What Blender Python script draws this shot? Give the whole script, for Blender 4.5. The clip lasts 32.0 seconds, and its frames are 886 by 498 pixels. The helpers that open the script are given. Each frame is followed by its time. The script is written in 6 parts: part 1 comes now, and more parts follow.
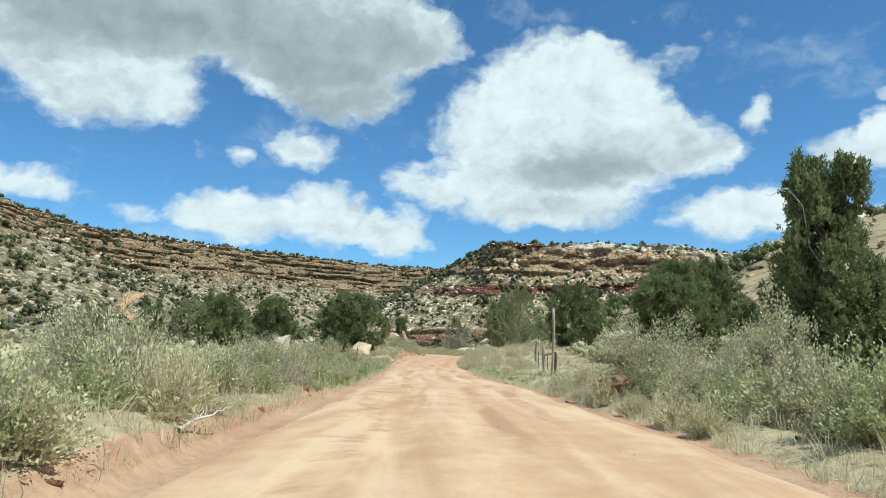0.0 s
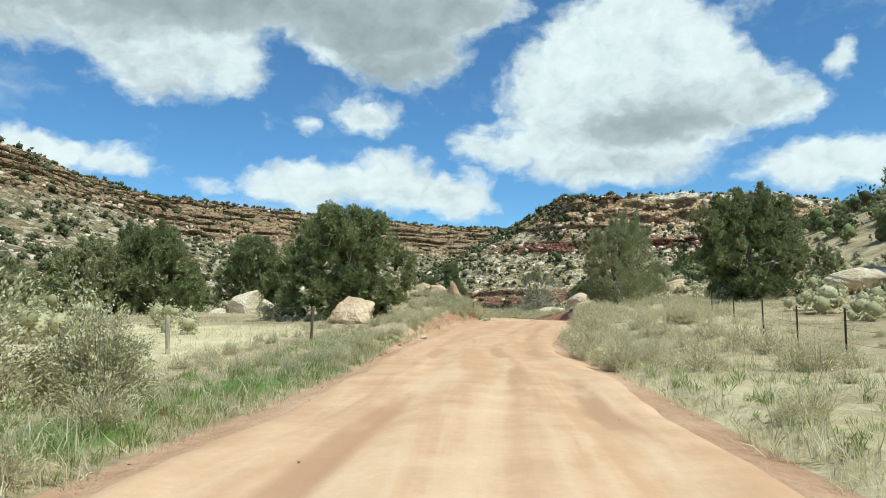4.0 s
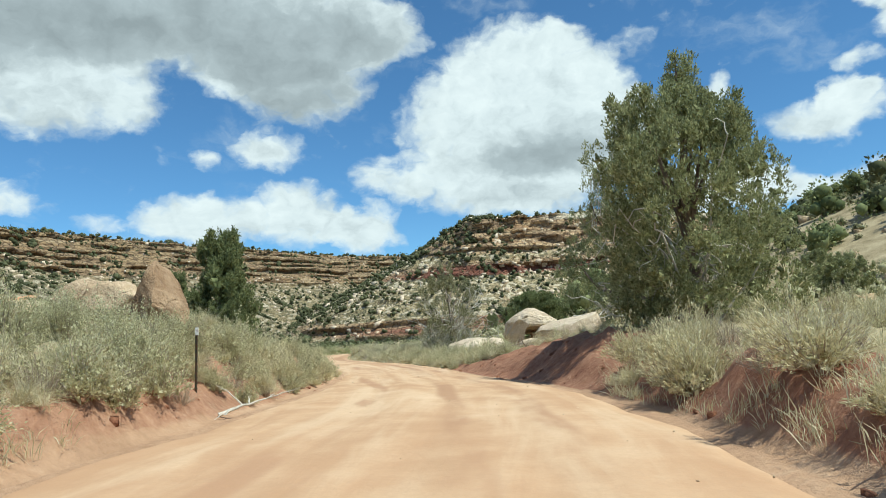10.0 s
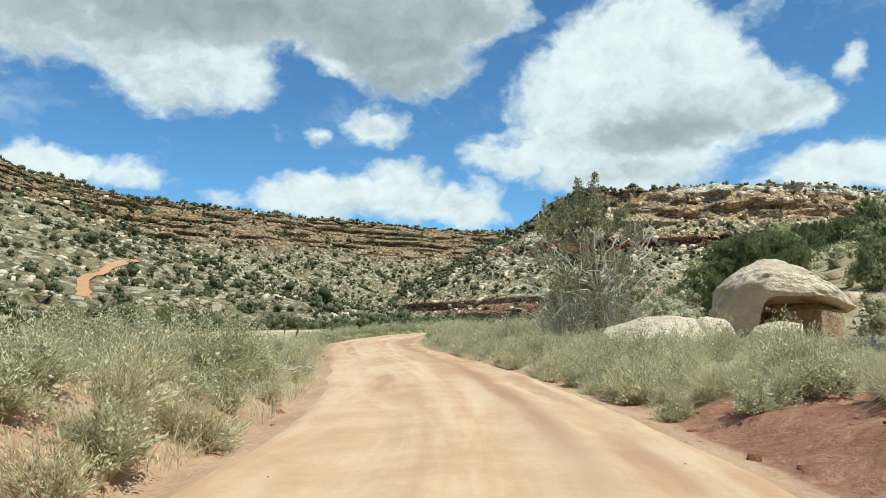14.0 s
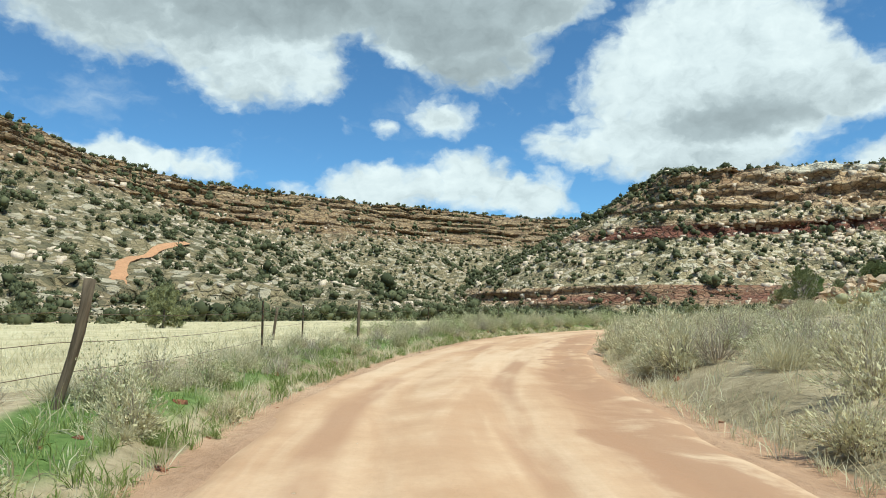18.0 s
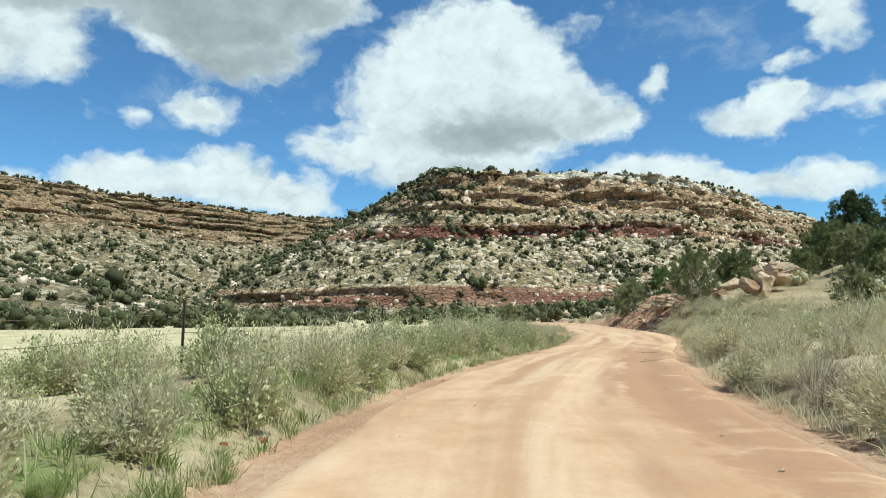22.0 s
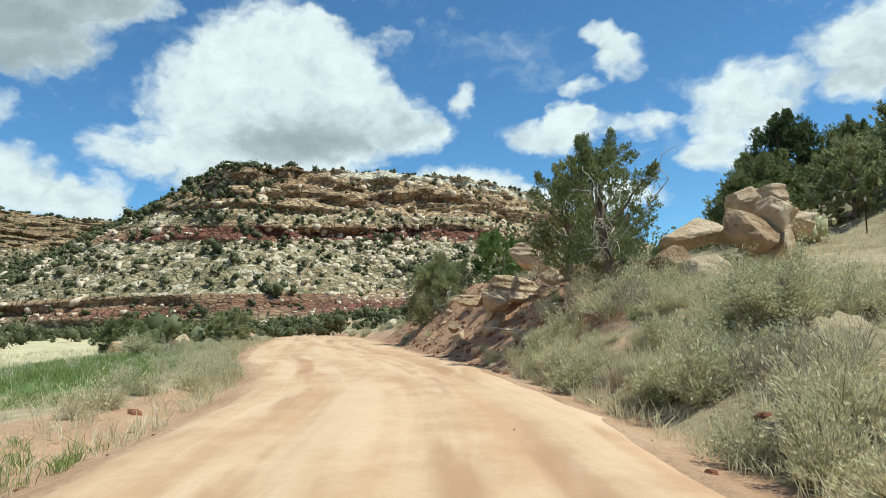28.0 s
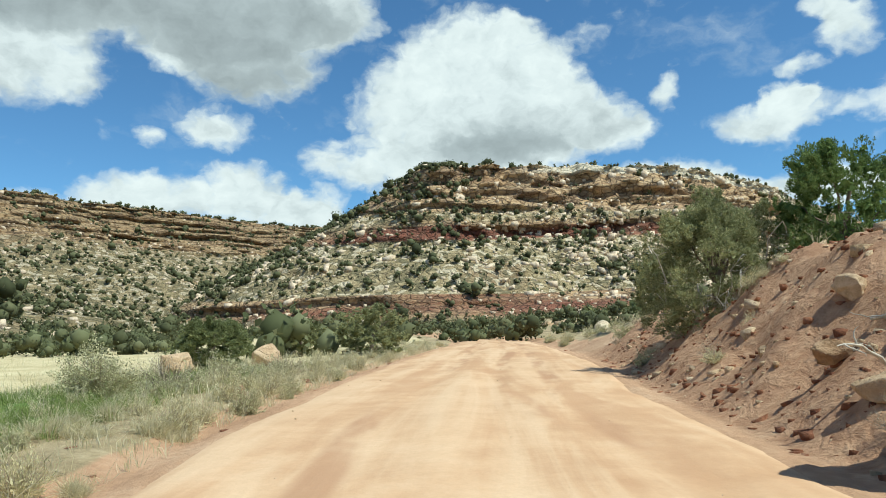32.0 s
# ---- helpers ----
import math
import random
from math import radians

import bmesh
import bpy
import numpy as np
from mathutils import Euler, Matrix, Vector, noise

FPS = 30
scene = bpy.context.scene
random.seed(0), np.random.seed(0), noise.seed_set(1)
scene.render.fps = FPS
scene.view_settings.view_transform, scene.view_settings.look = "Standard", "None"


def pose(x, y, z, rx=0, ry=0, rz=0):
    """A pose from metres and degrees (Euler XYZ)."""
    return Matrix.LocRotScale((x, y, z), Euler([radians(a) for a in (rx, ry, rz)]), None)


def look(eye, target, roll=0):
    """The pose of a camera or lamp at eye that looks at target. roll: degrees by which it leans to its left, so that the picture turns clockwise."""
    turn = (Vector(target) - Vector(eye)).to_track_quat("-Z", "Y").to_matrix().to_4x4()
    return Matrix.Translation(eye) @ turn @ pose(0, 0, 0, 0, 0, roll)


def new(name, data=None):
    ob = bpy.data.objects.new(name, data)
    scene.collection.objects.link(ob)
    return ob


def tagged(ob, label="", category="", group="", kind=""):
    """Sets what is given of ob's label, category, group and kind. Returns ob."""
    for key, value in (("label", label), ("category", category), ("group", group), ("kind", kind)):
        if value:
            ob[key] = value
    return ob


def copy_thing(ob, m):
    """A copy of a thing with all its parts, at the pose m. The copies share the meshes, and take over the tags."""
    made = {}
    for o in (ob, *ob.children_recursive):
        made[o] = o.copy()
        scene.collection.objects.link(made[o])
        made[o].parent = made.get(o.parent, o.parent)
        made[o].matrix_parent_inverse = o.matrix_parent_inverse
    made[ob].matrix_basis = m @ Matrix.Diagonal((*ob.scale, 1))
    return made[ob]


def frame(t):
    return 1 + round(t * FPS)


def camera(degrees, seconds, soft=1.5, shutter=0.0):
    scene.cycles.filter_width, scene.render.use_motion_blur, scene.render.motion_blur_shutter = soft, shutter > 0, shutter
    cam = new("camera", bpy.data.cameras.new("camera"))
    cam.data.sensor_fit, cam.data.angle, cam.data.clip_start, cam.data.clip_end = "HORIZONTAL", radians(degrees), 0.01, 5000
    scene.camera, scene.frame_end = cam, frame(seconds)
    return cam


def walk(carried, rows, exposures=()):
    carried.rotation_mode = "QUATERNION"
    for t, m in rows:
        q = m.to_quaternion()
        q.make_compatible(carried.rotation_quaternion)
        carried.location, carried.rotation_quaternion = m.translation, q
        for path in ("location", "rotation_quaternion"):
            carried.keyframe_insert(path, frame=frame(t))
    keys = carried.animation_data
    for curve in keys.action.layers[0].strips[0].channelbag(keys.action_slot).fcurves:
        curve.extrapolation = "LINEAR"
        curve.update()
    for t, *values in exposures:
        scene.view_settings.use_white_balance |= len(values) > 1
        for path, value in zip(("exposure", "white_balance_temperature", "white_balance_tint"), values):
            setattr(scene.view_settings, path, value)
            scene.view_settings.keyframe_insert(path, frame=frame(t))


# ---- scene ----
# ---- camera: a car's dashboard view along the dirt road ----
cam = camera(64.05, 32.0, soft=0.95)
PATH = [
    (0.0, 0.00, -0.00, 1.43, -0.02, 8.03, 0.71),
    (0.5, 0.09, 5.45, 1.43, 0.11, 7.16, 0.36),
    (1.0, 0.26, 10.92, 1.43, 0.45, 6.08, 0.59),
    (1.5, 0.37, 16.38, 1.42, 1.00, 5.48, 0.79),
    (2.0, 0.50, 21.75, 1.40, 1.86, 5.28, 0.50),
    (2.5, 0.26, 27.03, 1.36, 2.87, 5.22, 0.32),
    (3.0, 0.14, 32.08, 1.32, 3.88, 5.00, -0.02),
    (3.5, -0.02, 36.89, 1.28, 4.60, 4.97, -0.44),
    (4.0, -0.35, 41.64, 1.25, 5.48, 5.05, -0.33),
    (4.5, -0.74, 46.31, 1.22, 6.11, 5.19, 0.08),
    (5.0, -1.15, 50.84, 1.19, 6.29, 5.35, 0.56),
    (5.5, -1.54, 55.19, 1.17, 5.96, 5.49, 0.91),
    (6.0, -1.70, 59.33, 1.16, 5.23, 5.56, 0.89),
    (6.5, -1.80, 63.35, 1.19, 3.77, 5.74, 0.55),
    (7.0, -1.48, 67.56, 1.22, 2.29, 5.98, -0.14),
    (7.5, -1.14, 71.78, 1.29, 0.67, 6.36, -0.41),
    (8.0, -0.73, 75.86, 1.37, -1.02, 6.83, -1.05),
    (8.5, -0.22, 79.74, 1.47, -2.45, 7.16, -1.89),
    (9.0, 0.23, 83.36, 1.55, -3.21, 7.29, -2.74),
    (9.5, 0.68, 86.57, 1.60, -3.13, 7.30, -3.27),
    (10.0, 0.96, 89.69, 1.68, -2.27, 7.36, -3.00),
    (10.5, 1.15, 92.63, 1.76, -0.91, 7.36, -2.55),
    (11.0, 1.27, 95.63, 1.79, 0.21, 7.32, -2.45),
    (11.5, 1.28, 98.82, 1.82, 1.51, 7.24, -2.05),
    (12.0, 1.17, 102.12, 1.80, 2.90, 6.92, -1.36),
    (12.5, 1.01, 105.59, 1.78, 3.65, 6.64, -0.75),
    (13.0, 0.80, 109.20, 1.76, 4.32, 6.52, -0.32),
    (13.5, 0.62, 112.87, 1.73, 5.27, 6.17, -0.60),
    (14.0, 0.43, 116.34, 1.69, 6.30, 5.84, -0.83),
    (14.5, 0.03, 119.56, 1.63, 7.50, 5.65, -0.39),
    (15.0, -0.63, 122.79, 1.59, 8.71, 5.40, 0.31),
    (15.5, -1.34, 126.68, 1.66, 9.92, 5.27, 0.39),
    (16.0, -2.40, 131.07, 1.67, 11.91, 5.20, 0.33),
    (16.5, -3.62, 135.85, 1.68, 13.15, 5.18, 0.20),
    (17.0, -4.93, 140.93, 1.69, 13.07, 5.18, 0.04),
    (17.5, -6.23, 146.21, 1.70, 12.11, 5.17, -0.09),
    (18.0, -7.45, 151.61, 1.71, 11.66, 5.14, -0.15),
    (18.5, -8.64, 157.00, 1.73, 11.18, 5.26, -0.18),
    (19.0, -9.82, 162.25, 1.74, 10.47, 5.21, -0.07),
    (19.5, -11.09, 167.20, 1.76, 9.78, 5.33, -0.08),
    (20.0, -11.61, 171.69, 1.78, 7.95, 5.30, 0.13),
    (20.5, -11.61, 175.73, 1.80, 4.74, 5.44, -0.11),
    (21.0, -11.42, 179.46, 1.81, 1.00, 5.25, -0.40),
    (21.5, -11.02, 182.96, 1.83, -3.35, 5.32, -0.52),
    (22.0, -10.54, 186.35, 1.86, -7.46, 5.24, -0.50),
    (22.5, -9.60, 189.59, 1.86, -10.84, 4.85, -0.79),
    (23.0, -8.63, 192.79, 1.85, -12.92, 5.13, -1.30),
    (23.5, -7.53, 195.94, 1.84, -14.31, 5.29, -1.56),
    (24.0, -6.43, 199.09, 1.83, -15.51, 5.08, -1.47),
    (24.5, -5.21, 202.22, 1.82, -16.77, 5.01, -1.31),
    (25.0, -3.97, 205.33, 1.83, -18.42, 4.98, -0.75),
    (25.5, -2.57, 208.22, 1.81, -19.85, 4.94, -0.23),
    (26.0, -1.24, 211.07, 1.79, -21.29, 4.98, 0.12),
    (26.5, 0.13, 213.84, 1.76, -22.26, 5.08, 0.21),
    (27.0, 1.52, 216.57, 1.74, -22.65, 5.24, -0.02),
    (27.5, 2.92, 219.27, 1.72, -22.60, 5.45, -0.67),
    (28.0, 4.28, 221.97, 1.70, -22.61, 5.70, -1.80),
    (28.5, 5.54, 224.68, 1.69, -21.65, 6.27, -2.61),
    (29.0, 6.69, 227.28, 1.71, -20.00, 6.49, -3.86),
    (29.5, 7.63, 229.75, 1.72, -17.94, 6.17, -4.22),
    (30.0, 8.34, 232.09, 1.74, -15.51, 5.91, -3.31),
    (30.5, 8.93, 234.15, 1.74, -12.90, 5.96, -2.37),
    (31.0, 9.26, 236.15, 1.75, -10.30, 6.07, -2.05),
    (31.5, 9.48, 238.18, 1.79, -7.88, 6.34, -1.52),
    (32.0, 9.74, 240.21, 1.81, -6.42, 6.24, -1.50),
]


def aim(x, y, z, yaw, pitch, roll):
    a, b = radians(yaw), radians(pitch)
    ahead = Vector((-math.sin(a) * math.cos(b), math.cos(a) * math.cos(b), math.sin(b)))
    eye = Vector((x, y, z))
    return look(eye, eye + 2 * ahead, roll)


EXPOSURE = 0.05
walk(cam, [(t, aim(*row)) for t, *row in PATH], exposures=[(0.0, EXPOSURE, 5850, -5.0), (3.0, EXPOSURE, 5950, -5.0), (30.0, EXPOSURE, 5950, -5.0), (31.0, EXPOSURE, 6080, -5.0), (32.0, EXPOSURE, 6080, -5.0)])

# ---- sky, clouds and sun ----
SUN_AZ, SUN_EL = 124.0, 59.0  # degrees to the right of +y, and above the horizon

world = bpy.data.worlds.new("sky_world")
scene.world = world
world.use_nodes = True


class Nodes:
    """Short hand to wire a node tree."""

    def __init__(self, tree):
        self.tree = tree
        tree.nodes.clear()

    def add(self, kind):
        return self.tree.nodes.new(kind)

    def put(self, socket, value):
        if isinstance(value, bpy.types.NodeSocket):
            self.tree.links.new(value, socket)
        elif value is not None:
            socket.default_value = value

    def math(self, op, a, b=None, c=None, clamp=False):
        node = self.add("ShaderNodeMath")
        node.operation, node.use_clamp = op, clamp
        for socket, value in zip(node.inputs, (a, b, c)):
            self.put(socket, value)
        return node.outputs[0]

    def vec(self, op, a, b=None, scale=None):
        node = self.add("ShaderNodeVectorMath")
        node.operation = op
        self.put(node.inputs[0], a)
        self.put(node.inputs[1], b)
        if scale is not None:
            self.put(node.inputs["Scale"], scale)
        return node.outputs[1] if op in ("LENGTH", "DOT_PRODUCT", "DISTANCE") else node.outputs[0]

    def noise(self, vector, scale, detail=4.0, rough=0.55, distort=0.0, color=False):
        node = self.add("ShaderNodeTexNoise")
        self.put(node.inputs["Vector"], vector)
        self.put(node.inputs["Scale"], scale)
        self.put(node.inputs["Detail"], detail)
        self.put(node.inputs["Roughness"], rough)
        self.put(node.inputs["Distortion"], distort)
        return node.outputs["Color" if color else "Fac"]

    def ramp(self, fac, stops, mode="LINEAR"):
        node = self.add("ShaderNodeValToRGB")
        node.color_ramp.interpolation = mode
        while len(node.color_ramp.elements) < len(stops):
            node.color_ramp.elements.new(0.5)
        for element, (at, color) in zip(node.color_ramp.elements, stops):
            element.position = at
            element.color = (*color, 1) if len(color) == 3 else color
        self.put(node.inputs[0], fac)
        return node.outputs[0]

    def span(self, value, a, b, c=0.0, d=1.0, smooth=True):
        node = self.add("ShaderNodeMapRange")
        node.interpolation_type = "SMOOTHSTEP" if smooth else "LINEAR"
        for socket, v in zip(node.inputs, (value, a, b, c, d)):
            self.put(socket, v)
        return node.outputs[0]

    def mix(self, fac, a, b, blend="MIX"):
        node = self.add("ShaderNodeMix")
        node.data_type, node.blend_type = "RGBA", blend
        self.put(node.inputs[0], fac)
        for socket, v in ((node.inputs[6], a), (node.inputs[7], b)):
            self.put(socket, (*v, 1) if isinstance(v, tuple) and len(v) == 3 else v)
        return node.outputs[2]

    def xyz(self, x, y, z):
        node = self.add("ShaderNodeCombineXYZ")
        for socket, v in zip(node.inputs, (x, y, z)):
            self.put(socket, v)
        return node.outputs[0]

    def split(self, v):
        node = self.add("ShaderNodeSeparateXYZ")
        self.put(node.inputs[0], v)
        return node.outputs


# Cloud banks: azimuth to the right, height above the horizon, half width, half height (degrees), weight, greyness.
BANK_OVERHEAD = [(-17, 25.6, 16, 4.6, 1.3, 0.9), (-37, 22.4, 9, 3.8, 1.2, 0.5), (-26, 19.0, 6.6, 3.2, 1.1, 0.3), (-8.8, 21.3, 6.0, 3.8, 1.2, 0.9), (-2.4, 24.3, 4.0, 2.6, 1.0, 0.5),
                 (-20, 34, 24, 7, 1.2, 0.8), (-43, 27, 12, 5.0, 1.1, 0.6), (-29, 24, 8, 3.5, 1.1, 0.5), (-15, 20.6, 2.2, 1.4, 0.6, 0.2)]
BANK_CENTRE = [(9.2, 20.6, 7.0, 4.4, 1.3, 0.0), (4.4, 16.8, 5.2, 3.6, 1.1, 0.05), (13.5, 16.2, 8.6, 3.0, 1.2, 0.5), (8.4, 12.2, 8.6, 2.6, 1.2, 0.3), (10.5, 14.6, 6.0, 1.6, 0.8, 0.9), (20.6, 14.8, 3.4, 1.8, 0.9, 0.1),
               (-1.8, 13.2, 3.4, 2.4, 0.75, 0.05), (15.5, 19.2, 3.0, 2.6, 0.9, 0.0)]
BANK_LOW = [(-16.9, 10.0, 4.6, 2.2, 1.2, 0.05), (-9.4, 10.5, 3.9, 2.7, 1.2, 0.1), (-4.1, 9.1, 3.2, 1.9, 1.1, 0.1), (-36.6, 11.7, 3.0, 1.8, 1.1, 0.05), (-31.4, 11.2, 3.2, 1.3, 1.0, 0.05), (-42, 11, 3.6, 1.7, 1.0, 0.1),
            (-24.1, 9.9, 1.8, 0.9, 0.6, 0.0), (24.2, 10.2, 6.4, 2.0, 1.2, 0.05), (35, 9.6, 6, 1.5, 1.0, 0.1)]
BANK_SMALL = [(-11.7, 15.6, 3.0, 1.7, 0.9, 0.15), (-16.4, 14.9, 1.3, 0.8, 0.55, 0.0), (24.8, 17.4, 1.5, 1.1, 0.8, 0.0), (12.5, 23.2, 2.0, 1.2, 0.5, 0.0), (18.6, 22.4, 2.2, 1.1, 0.5, 0.0),
              (37.3, 19.8, 2.0, 1.9, 0.95, 0.0), (36.0, 21.6, 1.5, 1.0, 0.8, 0.0), (34.1, 17.8, 1.8, 0.7, 0.7, 0.0), (32.2, 14.5, 4.9, 1.6, 1.0, 0.1), (33.5, 15.8, 1.8, 1.1, 0.9, 0.0), (46.5, 15.3, 4.2, 2.9, 1.1, 0.15),
              (54.9, 17.3, 5.0, 3.3, 1.1, 0.3), (39.8, 14.5, 2.8, 1.0, 0.8, 0.0), (44.1, 12.0, 2.8, 1.5, 0.95, 0.0), (62, 20, 6.0, 3.6, 1.0, 0.4)]

n = Nodes(world.node_tree)
way = n.add("ShaderNodeTexCoord").outputs["Generated"]
dx, dy, dz = n.split(way)
azimuth = n.math("MULTIPLY", n.math("ARCTAN2", dx, dy), 57.29578)
height = n.math("MULTIPLY", n.math("ARCSINE", dz), 57.29578)
flat = n.xyz(azimuth, n.math("MULTIPLY", height, 1.35), 0.0)
w1 = n.vec("SUBTRACT", n.noise(flat, 0.14, 3.0, color=True), (0.5, 0.5, 0.5))
w2 = n.vec("SUBTRACT", n.noise(flat, 0.55, 4.0, 0.5, color=True), (0.5, 0.5, 0.5))
moved = n.vec("ADD", flat, n.vec("ADD", n.vec("SCALE", w1, scale=2.6), n.vec("SCALE", w2, scale=2.4)))
mx, my, _ = n.split(moved)
my = n.math("DIVIDE", my, 1.35)

dense, grey = None, None
for a, e, ra, re, weight, dark in BANK_OVERHEAD + BANK_CENTRE + BANK_LOW + BANK_SMALL:
    qx = n.math("MULTIPLY", n.math("SUBTRACT", mx, a), 1 / (ra * 1.2))
    qy = n.math("MULTIPLY", n.math("SUBTRACT", my, e), 1 / (re * 1.2))
    q = n.math("ADD", n.math("MULTIPLY", qx, qx), n.math("MULTIPLY", qy, qy))
    lump = n.math("MULTIPLY", n.math("SUBTRACT", 1.0, q, clamp=True), weight)
    dense = lump if dense is None else n.math("ADD", dense, lump)
    if dark:
        # the undersides of the lumps are the grey ones
        shade = n.math("MULTIPLY", lump, n.math("MULTIPLY", n.math("SUBTRACT", 0.75, qy, clamp=True), dark))
        grey = shade if grey is None else n.math("ADD", grey, shade)
# beyond the banks the sky goes on with scattered cumulus
aside = n.span(n.math("ABSOLUTE", azimuth), 50, 62)
above = n.span(height, 30, 40)
other = n.span(n.noise(flat, 0.045, 5.0, 0.55), 0.5, 0.7)
dense = n.math("ADD", dense, n.math("MULTIPLY", other, n.math("MAXIMUM", aside, above)))
frill = n.noise(moved, 0.3, 8.0, 0.62)
puffs = n.add("ShaderNodeTexVoronoi")
puffs.feature = "SMOOTH_F1"
n.put(puffs.inputs["Vector"], moved)
puffs.inputs["Scale"].default_value, puffs.inputs["Detail"].default_value, puffs.inputs["Roughness"].default_value = 0.55, 2.0, 0.55
puff = n.math("SUBTRACT", 0.55, puffs.outputs["Distance"])
body = n.math("ADD", dense, n.math("ADD", n.math("MULTIPLY", n.math("SUBTRACT", frill, 0.5), 1.15), n.math("MULTIPLY", puff, 0.35)))
cover = n.span(body, 0.02, 0.8)
thin = n.span(n.noise(n.vec("MULTIPLY", moved, (0.7, 1.0, 1.0)), 0.16, 6.0, 0.55, 0.1), 0.54, 0.8)
cover = n.math("MAXIMUM", cover, n.math("MULTIPLY", thin, 0.4))
cover = n.math("MULTIPLY", cover, n.span(height, -1.0, 3.0))
billow = n.noise(n.vec("ADD", moved, (0.9, 1.3, 0.0)), 0.3, 5.0, 0.5)
bulge = n.math("ADD", n.math("MULTIPLY", n.math("SUBTRACT", frill, billow), 0.95), n.math("ADD", n.math("MULTIPLY", n.noise(flat, 0.16, 3.0), 0.45), n.math("MULTIPLY", puff, -0.25)))
dim = n.math("ADD", n.math("MULTIPLY", grey, 0.72), n.math("MULTIPLY", bulge, 0.8), clamp=False)
cloud = n.ramp(n.math("MULTIPLY", n.math("ADD", dim, 0.05), 0.8, clamp=True), [(0.0, (1.02, 1.02, 1.02)), (0.28, (0.84, 0.86, 0.88)), (0.6, (0.52, 0.55, 0.575)), (1.0, (0.36, 0.385, 0.405))])

sky = n.add("ShaderNodeTexSky")
sky.sky_type, sky.sun_disc, sky.altitude, sky.air_density, sky.dust_density, sky.ozone_density = "NISHITA", False, 1800.0, 1.0, 0.3, 2.0
sky.sun_elevation, sky.sun_rotation = radians(SUN_EL), radians(SUN_AZ)
SKY_STRENGTH = 0.13
blue = n.vec("MULTIPLY", sky.outputs[0], (0.66, 0.88, 1.02))
glare = n.vec("SCALE", cloud, scale=0.93 / SKY_STRENGTH)
both = n.mix(cover, blue, glare)
back = n.add("ShaderNodeBackground")
n.put(back.inputs[0], both)
back.inputs[1].default_value = SKY_STRENGTH
n.put(n.add("ShaderNodeOutputWorld").inputs[0], back.outputs[0])

sun = new("sun", bpy.data.lights.new("sun", "SUN"))
sun.data.energy, sun.data.angle, sun.data.color = 5.0, radians(0.53), (1.0, 0.96, 0.885)
a, e = radians(SUN_AZ), radians(SUN_EL)
sun_way = Vector((math.sin(a) * math.cos(e), math.cos(a) * math.cos(e), math.sin(e)))
sun.matrix_world = look(sun_way * 200, (0, 0, 0))

# ---- materials ----
def material(name):
    mat = bpy.data.materials.new(name)
    mat.use_nodes = True
    m = Nodes(mat.node_tree)
    place = m.add("ShaderNodeTexCoord").outputs["Object"]
    return mat, m, place


def finish(m, color, rough=0.9, bump=None, bump_strength=0.5, bump_distance=0.02, specular=0.25, glow_share=0.0):
    bsdf = m.add("ShaderNodeBsdfPrincipled")
    m.put(bsdf.inputs["Base Color"], color)
    m.put(bsdf.inputs["Roughness"], rough)
    bsdf.inputs["Specular IOR Level"].default_value = specular
    if bump is not None:
        node = m.add("ShaderNodeBump")
        m.put(node.inputs["Strength"], bump_strength)
        node.inputs["Distance"].default_value = bump_distance
        m.put(node.inputs["Height"], bump)
        m.put(bsdf.inputs["Normal"], node.outputs[0])
    out = m.add("ShaderNodeOutputMaterial")
    if glow_share:
        glow = m.add("ShaderNodeBsdfTranslucent")
        m.put(glow.inputs[0], color)
        both = m.add("ShaderNodeMixShader")
        both.inputs[0].default_value = glow_share
        m.put(both.inputs[1], bsdf.outputs[0])
        m.put(both.inputs[2], glow.outputs[0])
        m.put(out.inputs[0], both.outputs[0])
    else:
        m.put(out.inputs[0], bsdf.outputs[0])
    return bsdf


def attribute(m, name):
    node = m.add("ShaderNodeAttribute")
    node.attribute_name = name
    return node.outputs["Fac"]


def world_place(m):
    return m.add("ShaderNodeNewGeometry").outputs["Position"]


